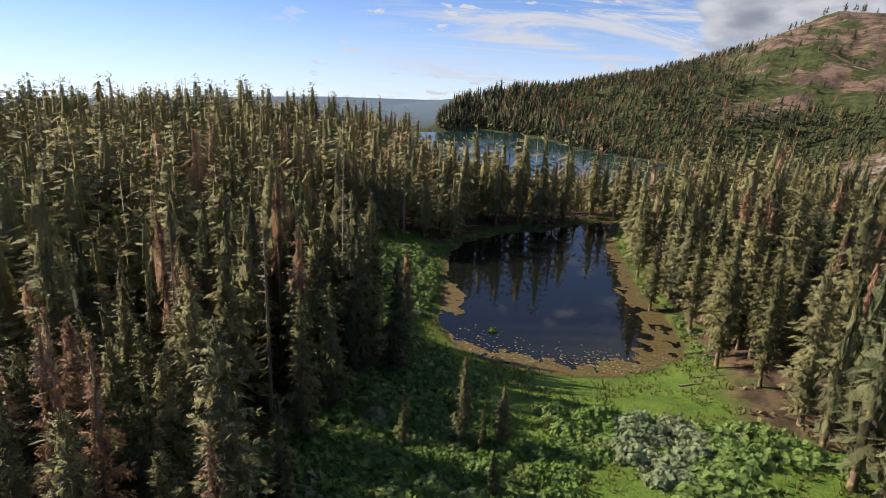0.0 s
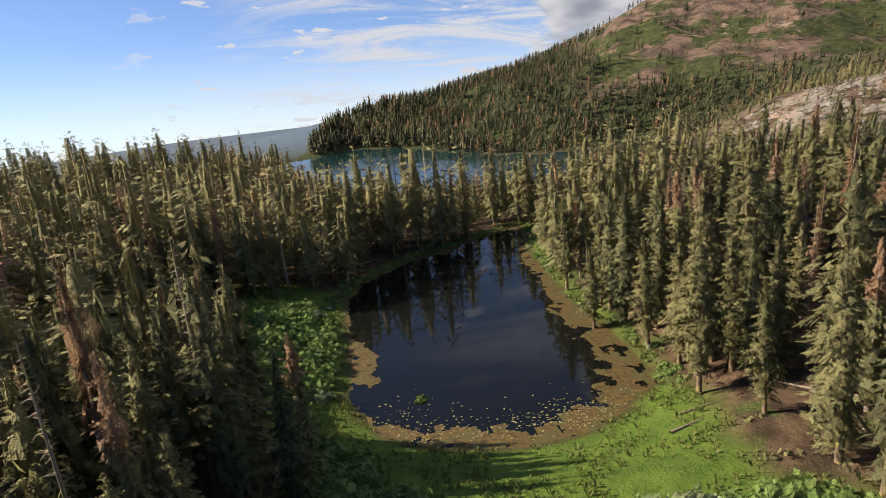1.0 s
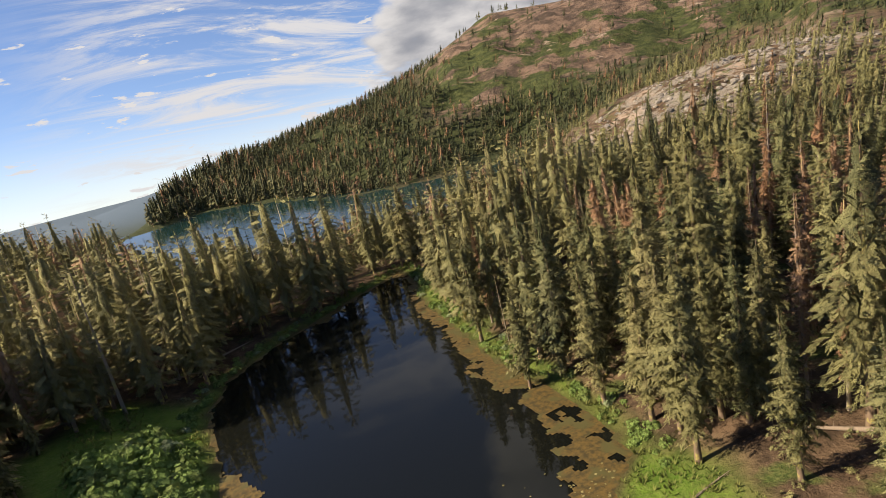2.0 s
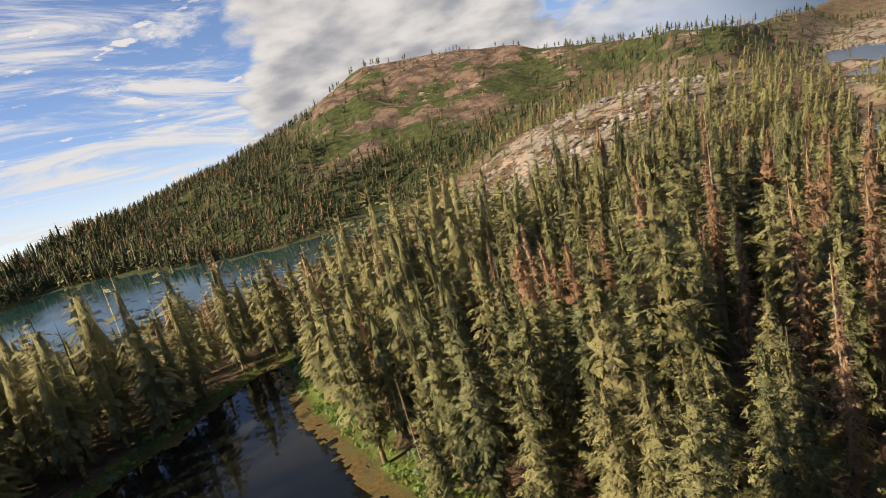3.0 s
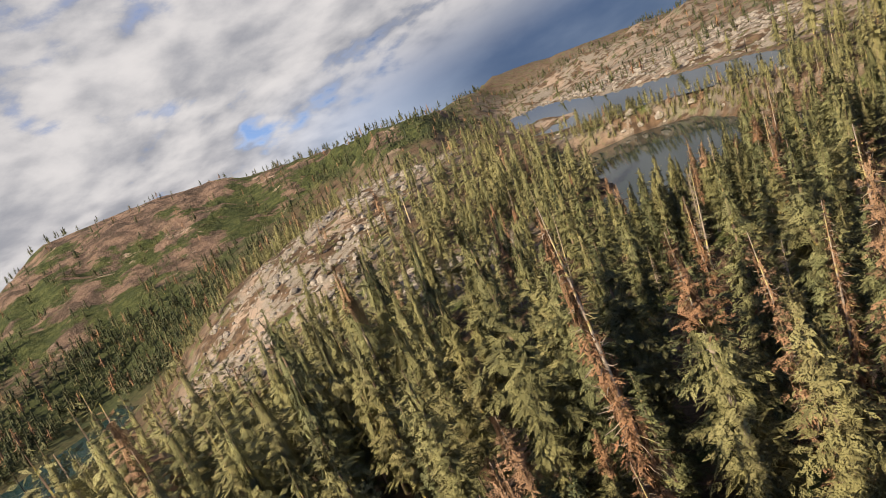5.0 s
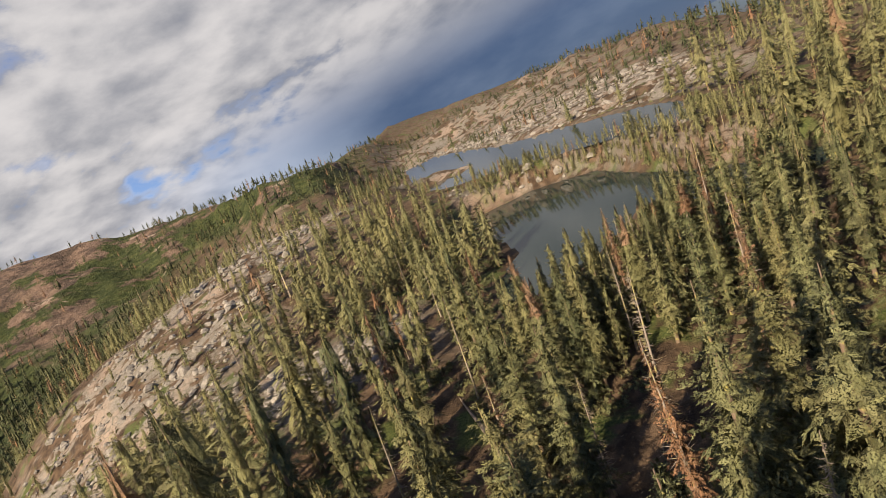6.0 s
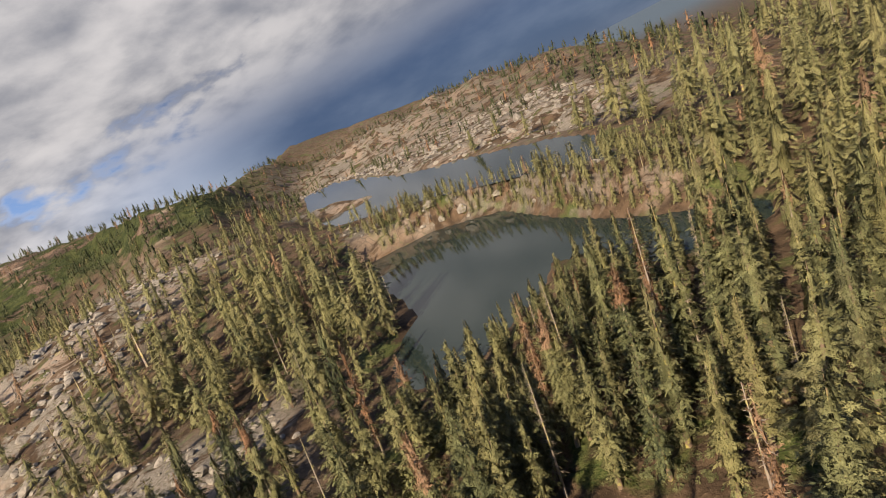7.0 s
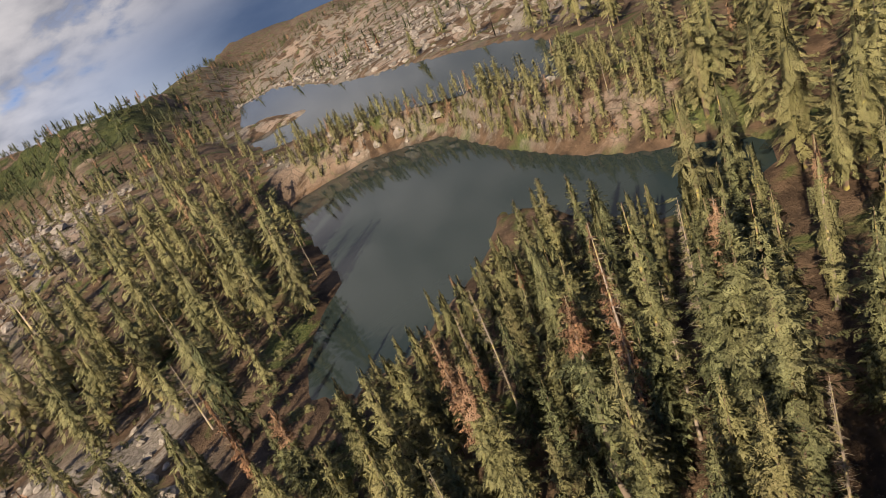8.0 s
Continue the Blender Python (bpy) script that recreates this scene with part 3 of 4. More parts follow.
def pine(r, fine, spread, foot):
    crown = conifer(r, HEIGHT, (15, 24, 36)[fine], 6, SPRAYS[fine], spread, foot, 0.2, tip=0.48)
    trunk = merged(stem(HEIGHT, 0.28, (4, 5, 7)[fine], lean=-0.2), twigs(r, HEIGHT * 0.5, (4, 8, 28)[fine], 1.6, 0.15))
    return [("trunk", mesh_from("pine_trunk", *trunk, [M_BARK], True), ""), ("crown", crown_mesh("pine_crown", crown, M_PINE, r), "olive needles in loose sprays")]


def dry(r, fine, spread, foot):
    crown = conifer(r, HEIGHT, (14, 22, 34)[fine], 6, SPRAYS[fine][:8], spread, foot, 0.28, core=0.26)
    trunk = merged(stem(HEIGHT, 0.19, (4, 5, 7)[fine], lean=0.2), twigs(r, HEIGHT, (17, 35, 130)[fine], 2.1, 0.12))
    return [("trunk", mesh_from("dry_trunk", *trunk, [M_SNAG], True), "pale trunk with yellow lichen"), ("crown", crown_mesh("dry_crown", crown, M_DEAD, r), "rust-brown dead needles")]


def topped(r, fine, spread, foot):
    v, q = conifer(r, HEIGHT, (16, 26, 38)[fine], 6, SPRAYS[fine], spread, foot, 0.15)
    high = v[q[:, 0], 2] > HEIGHT * r.uniform(0.62, 0.8)
    trunk = merged(stem(HEIGHT, 0.3, (4, 5, 7)[fine]), twigs(r, HEIGHT, (12, 25, 60)[fine], 1.8, 0.15))
    return [("trunk", mesh_from("topped_trunk", *trunk, [M_SNAG], True), ""), ("crown", crown_mesh("green_crown", (v, q[~high]), M_FIR, r), "green needles on the lower limbs"),
            ("dead_top", crown_mesh("dry_top", (v, q[high]), M_DEAD, r), "rust-brown dying top")]


def snag(r, fine, spread, foot):
    return [("trunk", mesh_from("snag_trunk", *stem(HEIGHT, 0.21, (4, 5, 7)[fine], lean=0.25), [M_SNAG], True), ""),
            ("branchwork", mesh_from("snag_limbs", *twigs(r, HEIGHT, (60, 110, 220)[fine], spread, foot), [M_SNAG], True), "bare broken grey branches")]


KINDS = {
    "fir": (fir, (2.5, 2.75, 3.0, 3.2), 0.08, "fir_tree", "tall green fir with drooping branches on the forest floor", "fir tree", "firs of the forest"),
    "pine": (pine, (2.6, 2.9, 3.2), 0.15, "pine_tree", "olive-green lodgepole pine with a loose crown", "pine tree", "pines of the forest"),
    "dry": (dry, (1.9, 2.3, 1.6), 0.2, "dead_conifer", "dead conifer with rust-brown needles still hanging", "dead tree", "dead conifers"),
    "topped": (topped, (2.6, 3.0, 2.7), 0.08, "dying_fir", "green fir with a dying rust-brown top", "fir tree", "dying firs"),
    "snag": (snag, (2.3, 2.0, 1.6), 0.12, "snag", "bare grey snag with broken branches", "dead tree", "snags"),
}
shapes_of, masters = {}, {}


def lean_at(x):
    """Lean of the eastern trees to the south-east, set to fit the camera's view."""
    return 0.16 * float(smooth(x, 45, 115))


def plant(kind, fine, r, x, y, z, tall, width, held=0.0):
    """Stand one tree of that kind, tall metres high, on the ground at z."""
    make, spreads, foot, name, label, category, group = KINDS[kind]
    pick = int(r.integers(len(spreads)))
    key = (kind, fine, pick)
    scale = tall / HEIGHT
    if kind in ("dry", "snag"):
        width = min(width, 0.88)
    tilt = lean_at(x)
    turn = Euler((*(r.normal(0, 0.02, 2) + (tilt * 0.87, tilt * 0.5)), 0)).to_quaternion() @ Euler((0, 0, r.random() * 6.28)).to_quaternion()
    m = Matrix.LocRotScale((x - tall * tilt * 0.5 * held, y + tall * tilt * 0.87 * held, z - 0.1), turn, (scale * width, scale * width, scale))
    if key not in masters:
        mr = np.random.default_rng(sum(map(ord, kind)) + 10 * pick + fine)
        masters[key] = tree_thing(name, label, category, group, make(mr, fine, spreads[pick], foot))
        masters[key].matrix_basis = m
        return masters[key]
    ob = copy_thing(masters[key], m)
    ob.matrix_basis = m
    return ob


# where trees stand: a jittered grid thinned by water, meadow, rock and bare slopes
def stand_of(x0, x1, y0, y1, step, r):
    gx, gy = np.meshgrid(np.arange(x0, x1, step), np.arange(y0, y1, step))
    x = gx.ravel() + r.uniform(-0.48, 0.48, gx.size) * step
    y = gy.ravel() + r.uniform(-0.48, 0.48, gx.size) * step
    dry = np.min([outline(x, y, p, w2) - (1.2 if lev > -5 else np.where(y < 395, 26, 8)) for p, lev, w2, _ in LAKES], axis=0)
    meadow, rocky, red, far, damp = masks(x, y)
    clump = fbm(x, y, 35, 3)
    thick = np.where(x < -4, 1.0, 0.74) * (1 - bump(x, y, 135, 175, 35, 40, 0, 0.25)) * np.where((x > 85) & (y < 116), 0.80, 1.0) * (1 - bump(x, y, 116, 84, 13, 18, 0, 0.6)) * (1 - bump(x, y, 58, 72, 15, 14, 0, 0.5)) * (1 + bump(x, y, 178, 138, 42, 24, 20, 0.8)) * (1 + bump(x, y, 45, 125, 7, 45, 0, 0.7)) * (1 + bump(x, y, 18, 160, 30, 9, 25, 0.7)) * (1 - bump(x, y, 121, 91, 7, 8, 0, 0.95))
    meadow = meadow * np.where((x > 36) | (y > 128), 0.25, 1.0)
    chance = np.clip((0.94 + 0.3 * clump) * thick, 0, 1) * (1 - 0.97 * meadow) * (1 - np.where(x < 265, 0.80, 0.62) * np.clip(rocky * 1.2 - 0.3 + 0.7 * clump, 0, 1)) * (1 - 0.93 * red * (1 - 0.82 * smooth(polar(x, y)[0], 44, 54)))
    return np.stack([x, y], 1)[(dry > 0) & (r.random(x.size) < chance)]


def seen(p):
    """Only ground in the arc that the camera looks over, plus a margin."""
    a, d = polar(p[:, 0], p[:, 1])
    return ((a > -75) & (a < 135)) | (d < 110)




def gap_to_line(p, line):
    best = np.full(len(p), 1e9)
    for a, b in zip(line[:-1], line[1:]):
        d = b - a
        t = np.clip(((p - a) @ d) / (d @ d), 0, 1)
        best = np.minimum(best, np.linalg.norm(p - a - t[:, None] * d, axis=1))
    return best


def size_at(x, y):
    """Smaller trees on the granite; eastern and lakeside ones shrunk to fit the camera's view."""
    a, d = polar(x, y)
    k = 1.0 - 0.40 * smooth(x, 78, 140) - 0.06 * smooth(x, 180, 260)
    k = k * (1 - bump(x, y, 120, 285, 120, 75, 0, 0.60)) * (1 - bump(x, y, 262, 158, 48, 26, 35, 0.55)) * (1 - 0.38 * np.clip(slabs(x, y), 0, 1))
    # western edge trees capped so the sun reaches the bank bushes
    k = np.where((x > -44) & (x < -7) & (y > 86) & (y < 132), np.minimum(k, (1.0 + 0.48 * (-4 - x)) / HEIGHT), k)
    return k * np.where(a > 33, 1 - 0.15 * smooth(d, 330, 600), 1.0)


# single trees that stand out: east, north, height
GLADE_TREES = {
    "pine": [(40.3, 83.4, 16), (40.3, 79.7, 17), (39.8, 89.9, 16), (36.5, 99.6, 13), (39, 115.6, 17), (45.8, 144.8, 20), (48.4, 160.7, 19), (41.8, 85.2, 15), (43.1, 81, 14), (43.2, 77.4, 16), (39.3, 67.1, 14)],
    "fir": [(2.5, 53.7, 10), (4.5, 52.7, 5.5), (6.5, 53.9, 7), (5.1, 45.9, 5), (-3.3, 53.3, 6.5), (43.8, 75, 17), (46.7, 75.3, 16), (92.6, 82.7, 20), (93.4, 87.3, 21), (63.7, 96.1, 20), (60.3, 88.3, 20)],
    "topped": [(49.9, 92.9, 20), (56.4, 92, 15), (70.4, 98.7, 18), (55.2, 100.9, 18), (56.3, 95.4, 18), (49.8, 98.3, 20), (54.9, 100, 16)],
    "dry": [(56.1, 82.5, 20), (49.6, 73.5, 19), (64.6, 103.4, 17), (53.7, 108.7, 18), (62.1, 120.3, 17), (61, 80, 21), (64, 76.1, 20), (68.5, 92.4, 16), (77.5, 85.5, 20)],
    "snag": [(56.1, 107, 18), (55.9, 110, 16), (74.9, 78.8, 19)],
}
POINT_MORE = {
    "fir": [(131, 95, 11), (128, 90, 12), (133, 99, 10), (129.5, 84, 13), (127, 86.5, 11), (141, 82, 11), (143.5, 85, 9), (126, 72, 14), (132, 71, 13), (138, 73, 12), (143, 74, 12), (148, 72, 11)],
    "pine": [(130.5, 88.5, 10), (136, 103.5, 10), (134, 105.5, 11), (129, 100, 11), (146.5, 86.5, 8), (139, 88, 8), (152, 86, 8), (153.5, 88.5, 7.5), (123, 83, 11)],
}
POINT_TREES = {
    "pine": [(145, 89.7, 10), (139.4, 97.1, 12), (141.9, 100.4, 10), (138.8, 101.7, 12), (125.8, 79.3, 12), (134.2, 91.4, 11), (137.7, 84.6, 14)],
    "fir": [(136.4, 80.1, 16), (156.4, 84.5, 11), (154.3, 81.8, 11), (151.7, 80.5, 11), (156.6, 87.1, 10), (160, 85.5, 9), (133.3, 76.6, 15), (130.3, 75.8, 17), (134.4, 77.8, 15), (135.6, 88.6, 9), (149, 83, 8)],
    "topped": [(139.2, 106.4, 12), (134.8, 76.9, 15), (135.5, 85.5, 13)],
    "dry": [(139.5, 93.9, 13), (134.6, 82.3, 17), (140.2, 92.6, 10)],
    "snag": [(144.2, 91.5, 11), (144.2, 93.5, 10), (139.7, 77.7, 13), (128, 76.1, 9), (135.5, 80.4, 11)],
}
POINT = [(137, 82), (137, 96), (141, 108), (146, 118), (163, 117), (172, 92), (178, 90), (158, 76), (145, 80)]
r = np.random.default_rng(5)
placed = []
for table in (GLADE_TREES, POINT_TREES, POINT_MORE):
    for kind, rows in table.items():
        for px, py, tall in rows:
            plant(kind, 1 if table is POINT_MORE else 2, r, px, py, float(land(px, py)), tall, r.uniform(0.9, 1.15) * (1.0 if px < 100 else 1.08), 1.0)
            placed.append((px, py))
placed = np.array(placed)

# the strip of land between the two eastern lakes
strip = r.uniform((164, 52), (252, 150), (9000, 2))
by_two, by_three = (outline(strip[:, 0], strip[:, 1], q, w2) for q, _, w2, _ in LAKES[1:3])
strip = strip[(by_two > 0.7) & (by_three > -1.2) & (by_two < 17) & (by_three < 17)]
chosen = []
for p in strip:
    if len(chosen) < 420 and all(np.hypot(*(p - q)) > 1.45 for q in chosen):
        chosen.append(p)
chosen = np.array(chosen)

r = np.random.default_rng(21)
close = stand_of(-170, 300, -10, 330, 4.5, r)
close = close[seen(close)]
edge = stand_of(-70, -7, 8, 140, 4.0, r)
close = np.concatenate([close, edge])
two_off, three_off = (outline(close[:, 0], close[:, 1], q, w2) for q, _, w2, _ in LAKES[1:3])
close = close[~((two_off < 22) & (three_off < 22) & (close[:, 0] > 185))]
lonely = np.min(np.linalg.norm(close[:, None] - placed[None], axis=2), axis=1) > 2.6
close = close[lonely & (outline(close[:, 0], close[:, 1], POINT) > 0)]
LINE = np.array([(-10, 30), (5, 60), (40, 85), (80, 95), (130, 95)], float)
thin_out = (gap_to_line(close, LINE) < 80) | (r.random(len(close)) < 0.60)
close = close[thin_out & ~((close[:, 0] > -9) & (close[:, 0] < 37) & (close[:, 1] < 41)) & ((close[:, 1] > 12) | (close[:, 0] > 60))]
reach_m = gap_to_line(close, LINE)
order = np.argsort(reach_m)
close, reach_m = close[order], reach_m[order]
N_FINE, N_OBJECTS = 95, 380
roll_die = r.random(len(close))
kinds = np.where(roll_die < np.where(close[:, 0] < 0, 0.72, 0.47), "fir", np.where(roll_die < np.where(close[:, 0] < 30, 0.81, 0.76), "pine", np.where(roll_die < 0.86, "dry", np.where(roll_die < 0.965, "topped", "snag"))))
zs = land(close[:, 0], close[:, 1])
scales = np.clip(r.normal(0.90, 0.20, len(close)), 0.38, 1.3) * size_at(close[:, 0], close[:, 1])
for i in range(N_OBJECTS):
    plant(str(kinds[i]), 2 if i < N_FINE else 1 if i < 210 else 0, r, close[i, 0], close[i, 1], zs[i], scales[i] * HEIGHT, r.uniform(0.9, 1.2) * (1 + 0.06 * float(smooth(close[i, 0], 90, 140))))

# fuller infill trees on the low point and the south shore of the nearer eastern lake, kept lower towards the water to
# fit the camera's view
gx, gy = np.meshgrid(np.arange(112, 168, 3.0), np.arange(40, 120, 3.0))
infill = np.stack([gx.ravel(), gy.ravel()], 1) + r.uniform(-1.3, 1.3, (gx.size, 2))
shore = np.min([outline(infill[:, 0], infill[:, 1], q, w2) for q, _, w2, _ in LAKES[:3]], axis=0)
open_soil = np.hypot(infill[:, 0] - 121, infill[:, 1] - 91) < 7
free = ~open_soil & (np.min(np.linalg.norm(infill[:, None] - np.concatenate([placed, close])[None], axis=2), axis=1) > 1.9)
infill, shore = infill[(shore > 1.0) & free], shore[(shore > 1.0) & free]
rank = np.argsort(np.hypot(infill[:, 0] - 142, infill[:, 1] - 90))[:60]
for (px, py), s in zip(infill[rank], shore[rank]):
    tall = float(np.clip(4.0 + 0.42 * s, 4.0, 11.5)) * r.uniform(0.75, 1.15)
    plant(str(r.choice(["fir", "fir", "pine", "pine", "pine", "topped", "dry"], p=[0.2, 0.2, 0.18, 0.18, 0.14, 0.06, 0.04])), 1 if px < 140 else 0, r, px, py, float(land(px, py)), tall, r.uniform(0.95, 1.2))


def joined(name, label, pts, z, scale, shapes, pick, r, mats=None):
    """Many trees as one mesh. shapes: (verts, quads, material index per quad)."""
    vs, fs, ms, ns, count = [], [], [], [], 0
    for k, (v, q, mi) in enumerate(shapes):
        sel = np.nonzero(pick == k)[0]
        if not len(sel):
            continue
        a, s, wd = r.random(len(sel)) * 2 * np.pi, scale[sel], scale[sel] * r.uniform(0.9, 1.3, len(sel)) * (1 + 0.15 * smooth(pts[sel, 0], 90, 140))
        c, sn = np.cos(a)[:, None], np.sin(a)[:, None]
        X = (v[None, :, 0] * c - v[None, :, 1] * sn) * wd[:, None] + pts[sel, 0][:, None]
        Y = (v[None, :, 0] * sn + v[None, :, 1] * c) * wd[:, None] + pts[sel, 1][:, None]
        Z = v[None, :, 2] * s[:, None] + z[sel][:, None] - 0.1
        # same lean as lean_at, fitted to the camera's view
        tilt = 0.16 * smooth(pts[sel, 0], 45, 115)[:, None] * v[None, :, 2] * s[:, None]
        local = np.stack([X - pts[sel, 0][:, None], Y - pts[sel, 1][:, None], Z], -1).reshape(-1, 3)
        ns.append(outward(local, 0.42, r))
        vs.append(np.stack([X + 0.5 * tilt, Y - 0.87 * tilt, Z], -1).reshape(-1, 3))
        fs.append((q[None] + (np.arange(len(sel)) * len(v))[:, None, None]).reshape(-1, 4) + count)
        ms.append(np.tile(mi, len(sel)))
        count += len(sel) * len(v)
    me = mesh_from(name, np.concatenate(vs), np.concatenate(fs), (mats or [M_FIR, M_PINE, M_DEAD]) + [M_BARK, M_SNAG], True, np.concatenate(ms), np.concatenate(ns))
    return tagged(new(name, me), label, "forest", kind="stuff")


def shape(crown, mat, trunk_sides=4, radius=0.26, wood=3):
    t = stem(HEIGHT, radius, trunk_sides, 2)
    v, q = merged(t, crown)
    q = turned_out(v, q)
    return v, q, np.r_[np.full(len(t[1]), wood), np.full(len(crown[1]), mat)]


def tufted(r, count, spread, foot, tip, long, thin=0.0):
    """Crown of a tree farther off: drooping needle tufts all over a slim column, with a dark narrow heart."""
    u = np.sort(1 - r.random(count) ** 0.85)
    a = np.arange(count) * 2.39996 + r.normal(0, 0.3, count)
    lump = 1 + 0.28 * np.sin(2 * a + 13 * u + r.random() * 6) + 0.16 * np.sin(3 * a - 23 * u + r.random() * 6)
    rad = spread * (profile(u, tip) + 0.03) * lump * r.uniform(0.30, 0.72, count)
    out = np.stack([np.cos(a), np.sin(a), 0 * a], 1)
    base = out * rad[:, None]
    base[:, 2] = HEIGHT * (foot + (0.97 - foot) * u)
    along = out + np.stack([r.normal(0, 0.35, count), r.normal(0, 0.35, count), r.normal(-0.45, 0.3, count) + 1.3 * u ** 4], 1)
    along /= np.linalg.norm(along, axis=1)[:, None]
    across = np.cross(along, out * 0.4 + (0, 0, 1)) + r.normal(0, 0.25, (count, 3))
    across /= np.linalg.norm(across, axis=1)[:, None]
    ll = long * (0.45 + 0.55 * profile(u, tip)) * r.uniform(0.7, 1.3, count)
    crown = kites(base, along, across, ll, ll * 0.29, r.uniform(0, 0.35, count))
    keep = r.random(count) > thin
    crown = crown[0], crown[1][keep]
    uz, aa = np.linspace(0.03, 0.86, 5), np.arange(4) * np.pi / 2
    rr = 0.42 * spread * profile(uz, tip)[:, None] * r.uniform(0.6, 1.2, (5, 4))
    heart = np.stack([rr * np.cos(aa), rr * np.sin(aa), np.repeat(HEIGHT * (foot + uz * (1 - foot))[:, None], 4, 1)], -1).reshape(-1, 3)
    i, j = np.arange(4)[:, None] * 4, np.arange(4)[None, :]
    return merged(crown, (heart, np.stack([i + j, i + (j + 1) % 4, i + 4 + (j + 1) % 4, i + 4 + j], -1).reshape(-1, 4)))


r = np.random.default_rng(31)
mids = [shape(tufted(r, 165, k, f, tp, 1.85, th), m) for k, f, tp, m, th in ((2.7, 0.08, 0.60, 0, 0), (2.9, 0.12, 0.66, 0, 0.1), (2.9, 0.18, 0.5, 1, 0.15), (2.2, 0.2, 0.7, 2, 0.3))]
mids.append(shape(twigs(r, HEIGHT, 34, 1.7, 0.12), 4, 5, 0.14, 4))
rest = np.concatenate([close[N_OBJECTS:], chosen])
rest_z, rest_d = land(rest[:, 0], rest[:, 1]), np.r_[reach_m[N_OBJECTS:], np.full(len(chosen), 99.0)]
rest_s = np.r_[scales[N_OBJECTS:], r.uniform(2.4, 5.2, len(chosen)) / HEIGHT]
die = r.random(len(rest))
pick = np.select([die < 0.33, die < 0.60, die < 0.885, die < 0.95], [0, 1, 2, 3], 4)
mids += [shape(tufted(r, 92, k, f, tp, 2.25, th), m, 3) for k, f, tp, m, th in ((2.7, 0.09, 0.62, 0, 0), (2.9, 0.12, 0.55, 0, 0.1), (3.0, 0.16, 0.5, 1, 0.1), (2.3, 0.2, 0.7, 2, 0.25))] + [shape(twigs(r, HEIGHT, 14, 1.9, 0.15), 4, 3, 0.25, 4)]
pick = pick + 5 * (rest_d > 75)
joined("forest", "mixed stand of firs, pines and dead conifers behind the ponds", rest, rest_z, rest_s, mids, pick, r)

fars = [shape(tufted(r, 30, k, f, tp, 3.2), m, 3) for k, f, tp, m in ((2.6, 0.10, 0.70, 0), (2.8, 0.14, 0.6, 1), (2.2, 0.15, 0.7, 2))]
fars.append(shape(twigs(r, HEIGHT, 6, 1.8, 0.2), 4, 3, 0.25, 4))
away = stand_of(-300, 850, 0, 880, 8.8, r)
inner = (away[:, 0] > -190) & (away[:, 0] < 300) & (away[:, 1] > -10) & (away[:, 1] < 330)
away = away[~inner]
slope = stand_of(-60, 520, 380, 860, 6.0, r)
sa, sd = polar(slope[:, 0], slope[:, 1])
away = np.concatenate([away, slope[(sa < 42) & (sd > 370)]])
a, d = polar(away[:, 0], away[:, 1])
lim = np.interp(a, BEARING, CREST_AT) + 40
away = away[(a > -50) & (a < 120) & (d < lim)]
die = r.random(len(away))
pick = np.select([die < 0.66, die < 0.86, die < 0.975], [0, 1, 2], 3)
far_scale = np.clip(r.normal(0.85, 0.16, len(away)), 0.4, 1.3) * size_at(away[:, 0], away[:, 1])
joined("far_woods", "conifer woods covering the far hills and lake shores", away, land(away[:, 0], away[:, 1]), far_scale, fars, pick, r, [M_FAR_FIR_SHADED, M_FAR_PINE_SHADED, M_FAR_DEAD])

# ---- undergrowth, rocks and litter ----


def bush(r, count, width, height, leaf):
    """A mound of leaf-shaped quads facing outwards, lumpy."""
    n = count
    a, e = r.random(n) * 2 * np.pi, np.arcsin(r.random(n) ** 0.8)
    lump = 1 + 0.25 * np.sin(3 * a + r.random() * 6) * np.cos(2 * e) + 0.18 * np.sin(5 * a + 4 * e + r.random() * 6)
    d = np.stack([np.cos(a) * np.cos(e), np.sin(a) * np.cos(e), np.sin(e)], 1)
    base = d * (np.array([width, width, height]) * (lump * r.uniform(0.72, 1.0, n))[:, None])
    along = np.cross(d, r.normal(0, 1, (n, 3))) + d * 0.35 + np.array([0, 0, 0.3])
    along /= np.linalg.norm(along, axis=1)[:, None]
    across = np.cross(d + r.normal(0, 0.35, (n, 3)), along)
    across /= np.linalg.norm(across, axis=1)[:, None]
    ll = leaf * r.uniform(0.7, 1.4, n)
    return kites(base - along * ll[:, None] * 0.5, along, across, ll, ll * 0.42, r.uniform(0, 0.3, n))


def scatter(poly, count, r):
    p = np.array(poly, float)
    pts = r.uniform(p.min(0), p.max(0), (count, 2))
    return pts[outline(pts[:, 0], pts[:, 1], poly) < 0]


r = np.random.default_rng(41)
WILLOWS = [(-14, 122), (-11, 93), (-7, 82), (0, 76), (6, 63), (22, 58), (33, 57), (41, 50), (20, 36), (-10, 36), (-16, 46), (-13, 58), (-9, 66), (-5, 72), (-6, 84), (-2, 96), (-1, 112), (-2, 128)]
spots = scatter(WILLOWS, 3600, r)
GRASS = [(8, 74), (20, 72), (34, 76), (37, 68), (30, 59), (20, 61), (12, 64), (7, 68)]
spots = spots[outline(spots[:, 0], spots[:, 1], GRASS) > 0]
spots = spots[fbm(spots[:, 0], spots[:, 1], 9, 2) > -0.26]
spots = spots[outline(spots[:, 0], spots[:, 1], POND, 1.0) > 0.8]
greyish = (spots[:, 1] < 62) & (fbm(spots[:, 0], spots[:, 1], 16, 2) + (spots[:, 0] - 8) * 0.02 > 0.02)
shrub_sets = {}
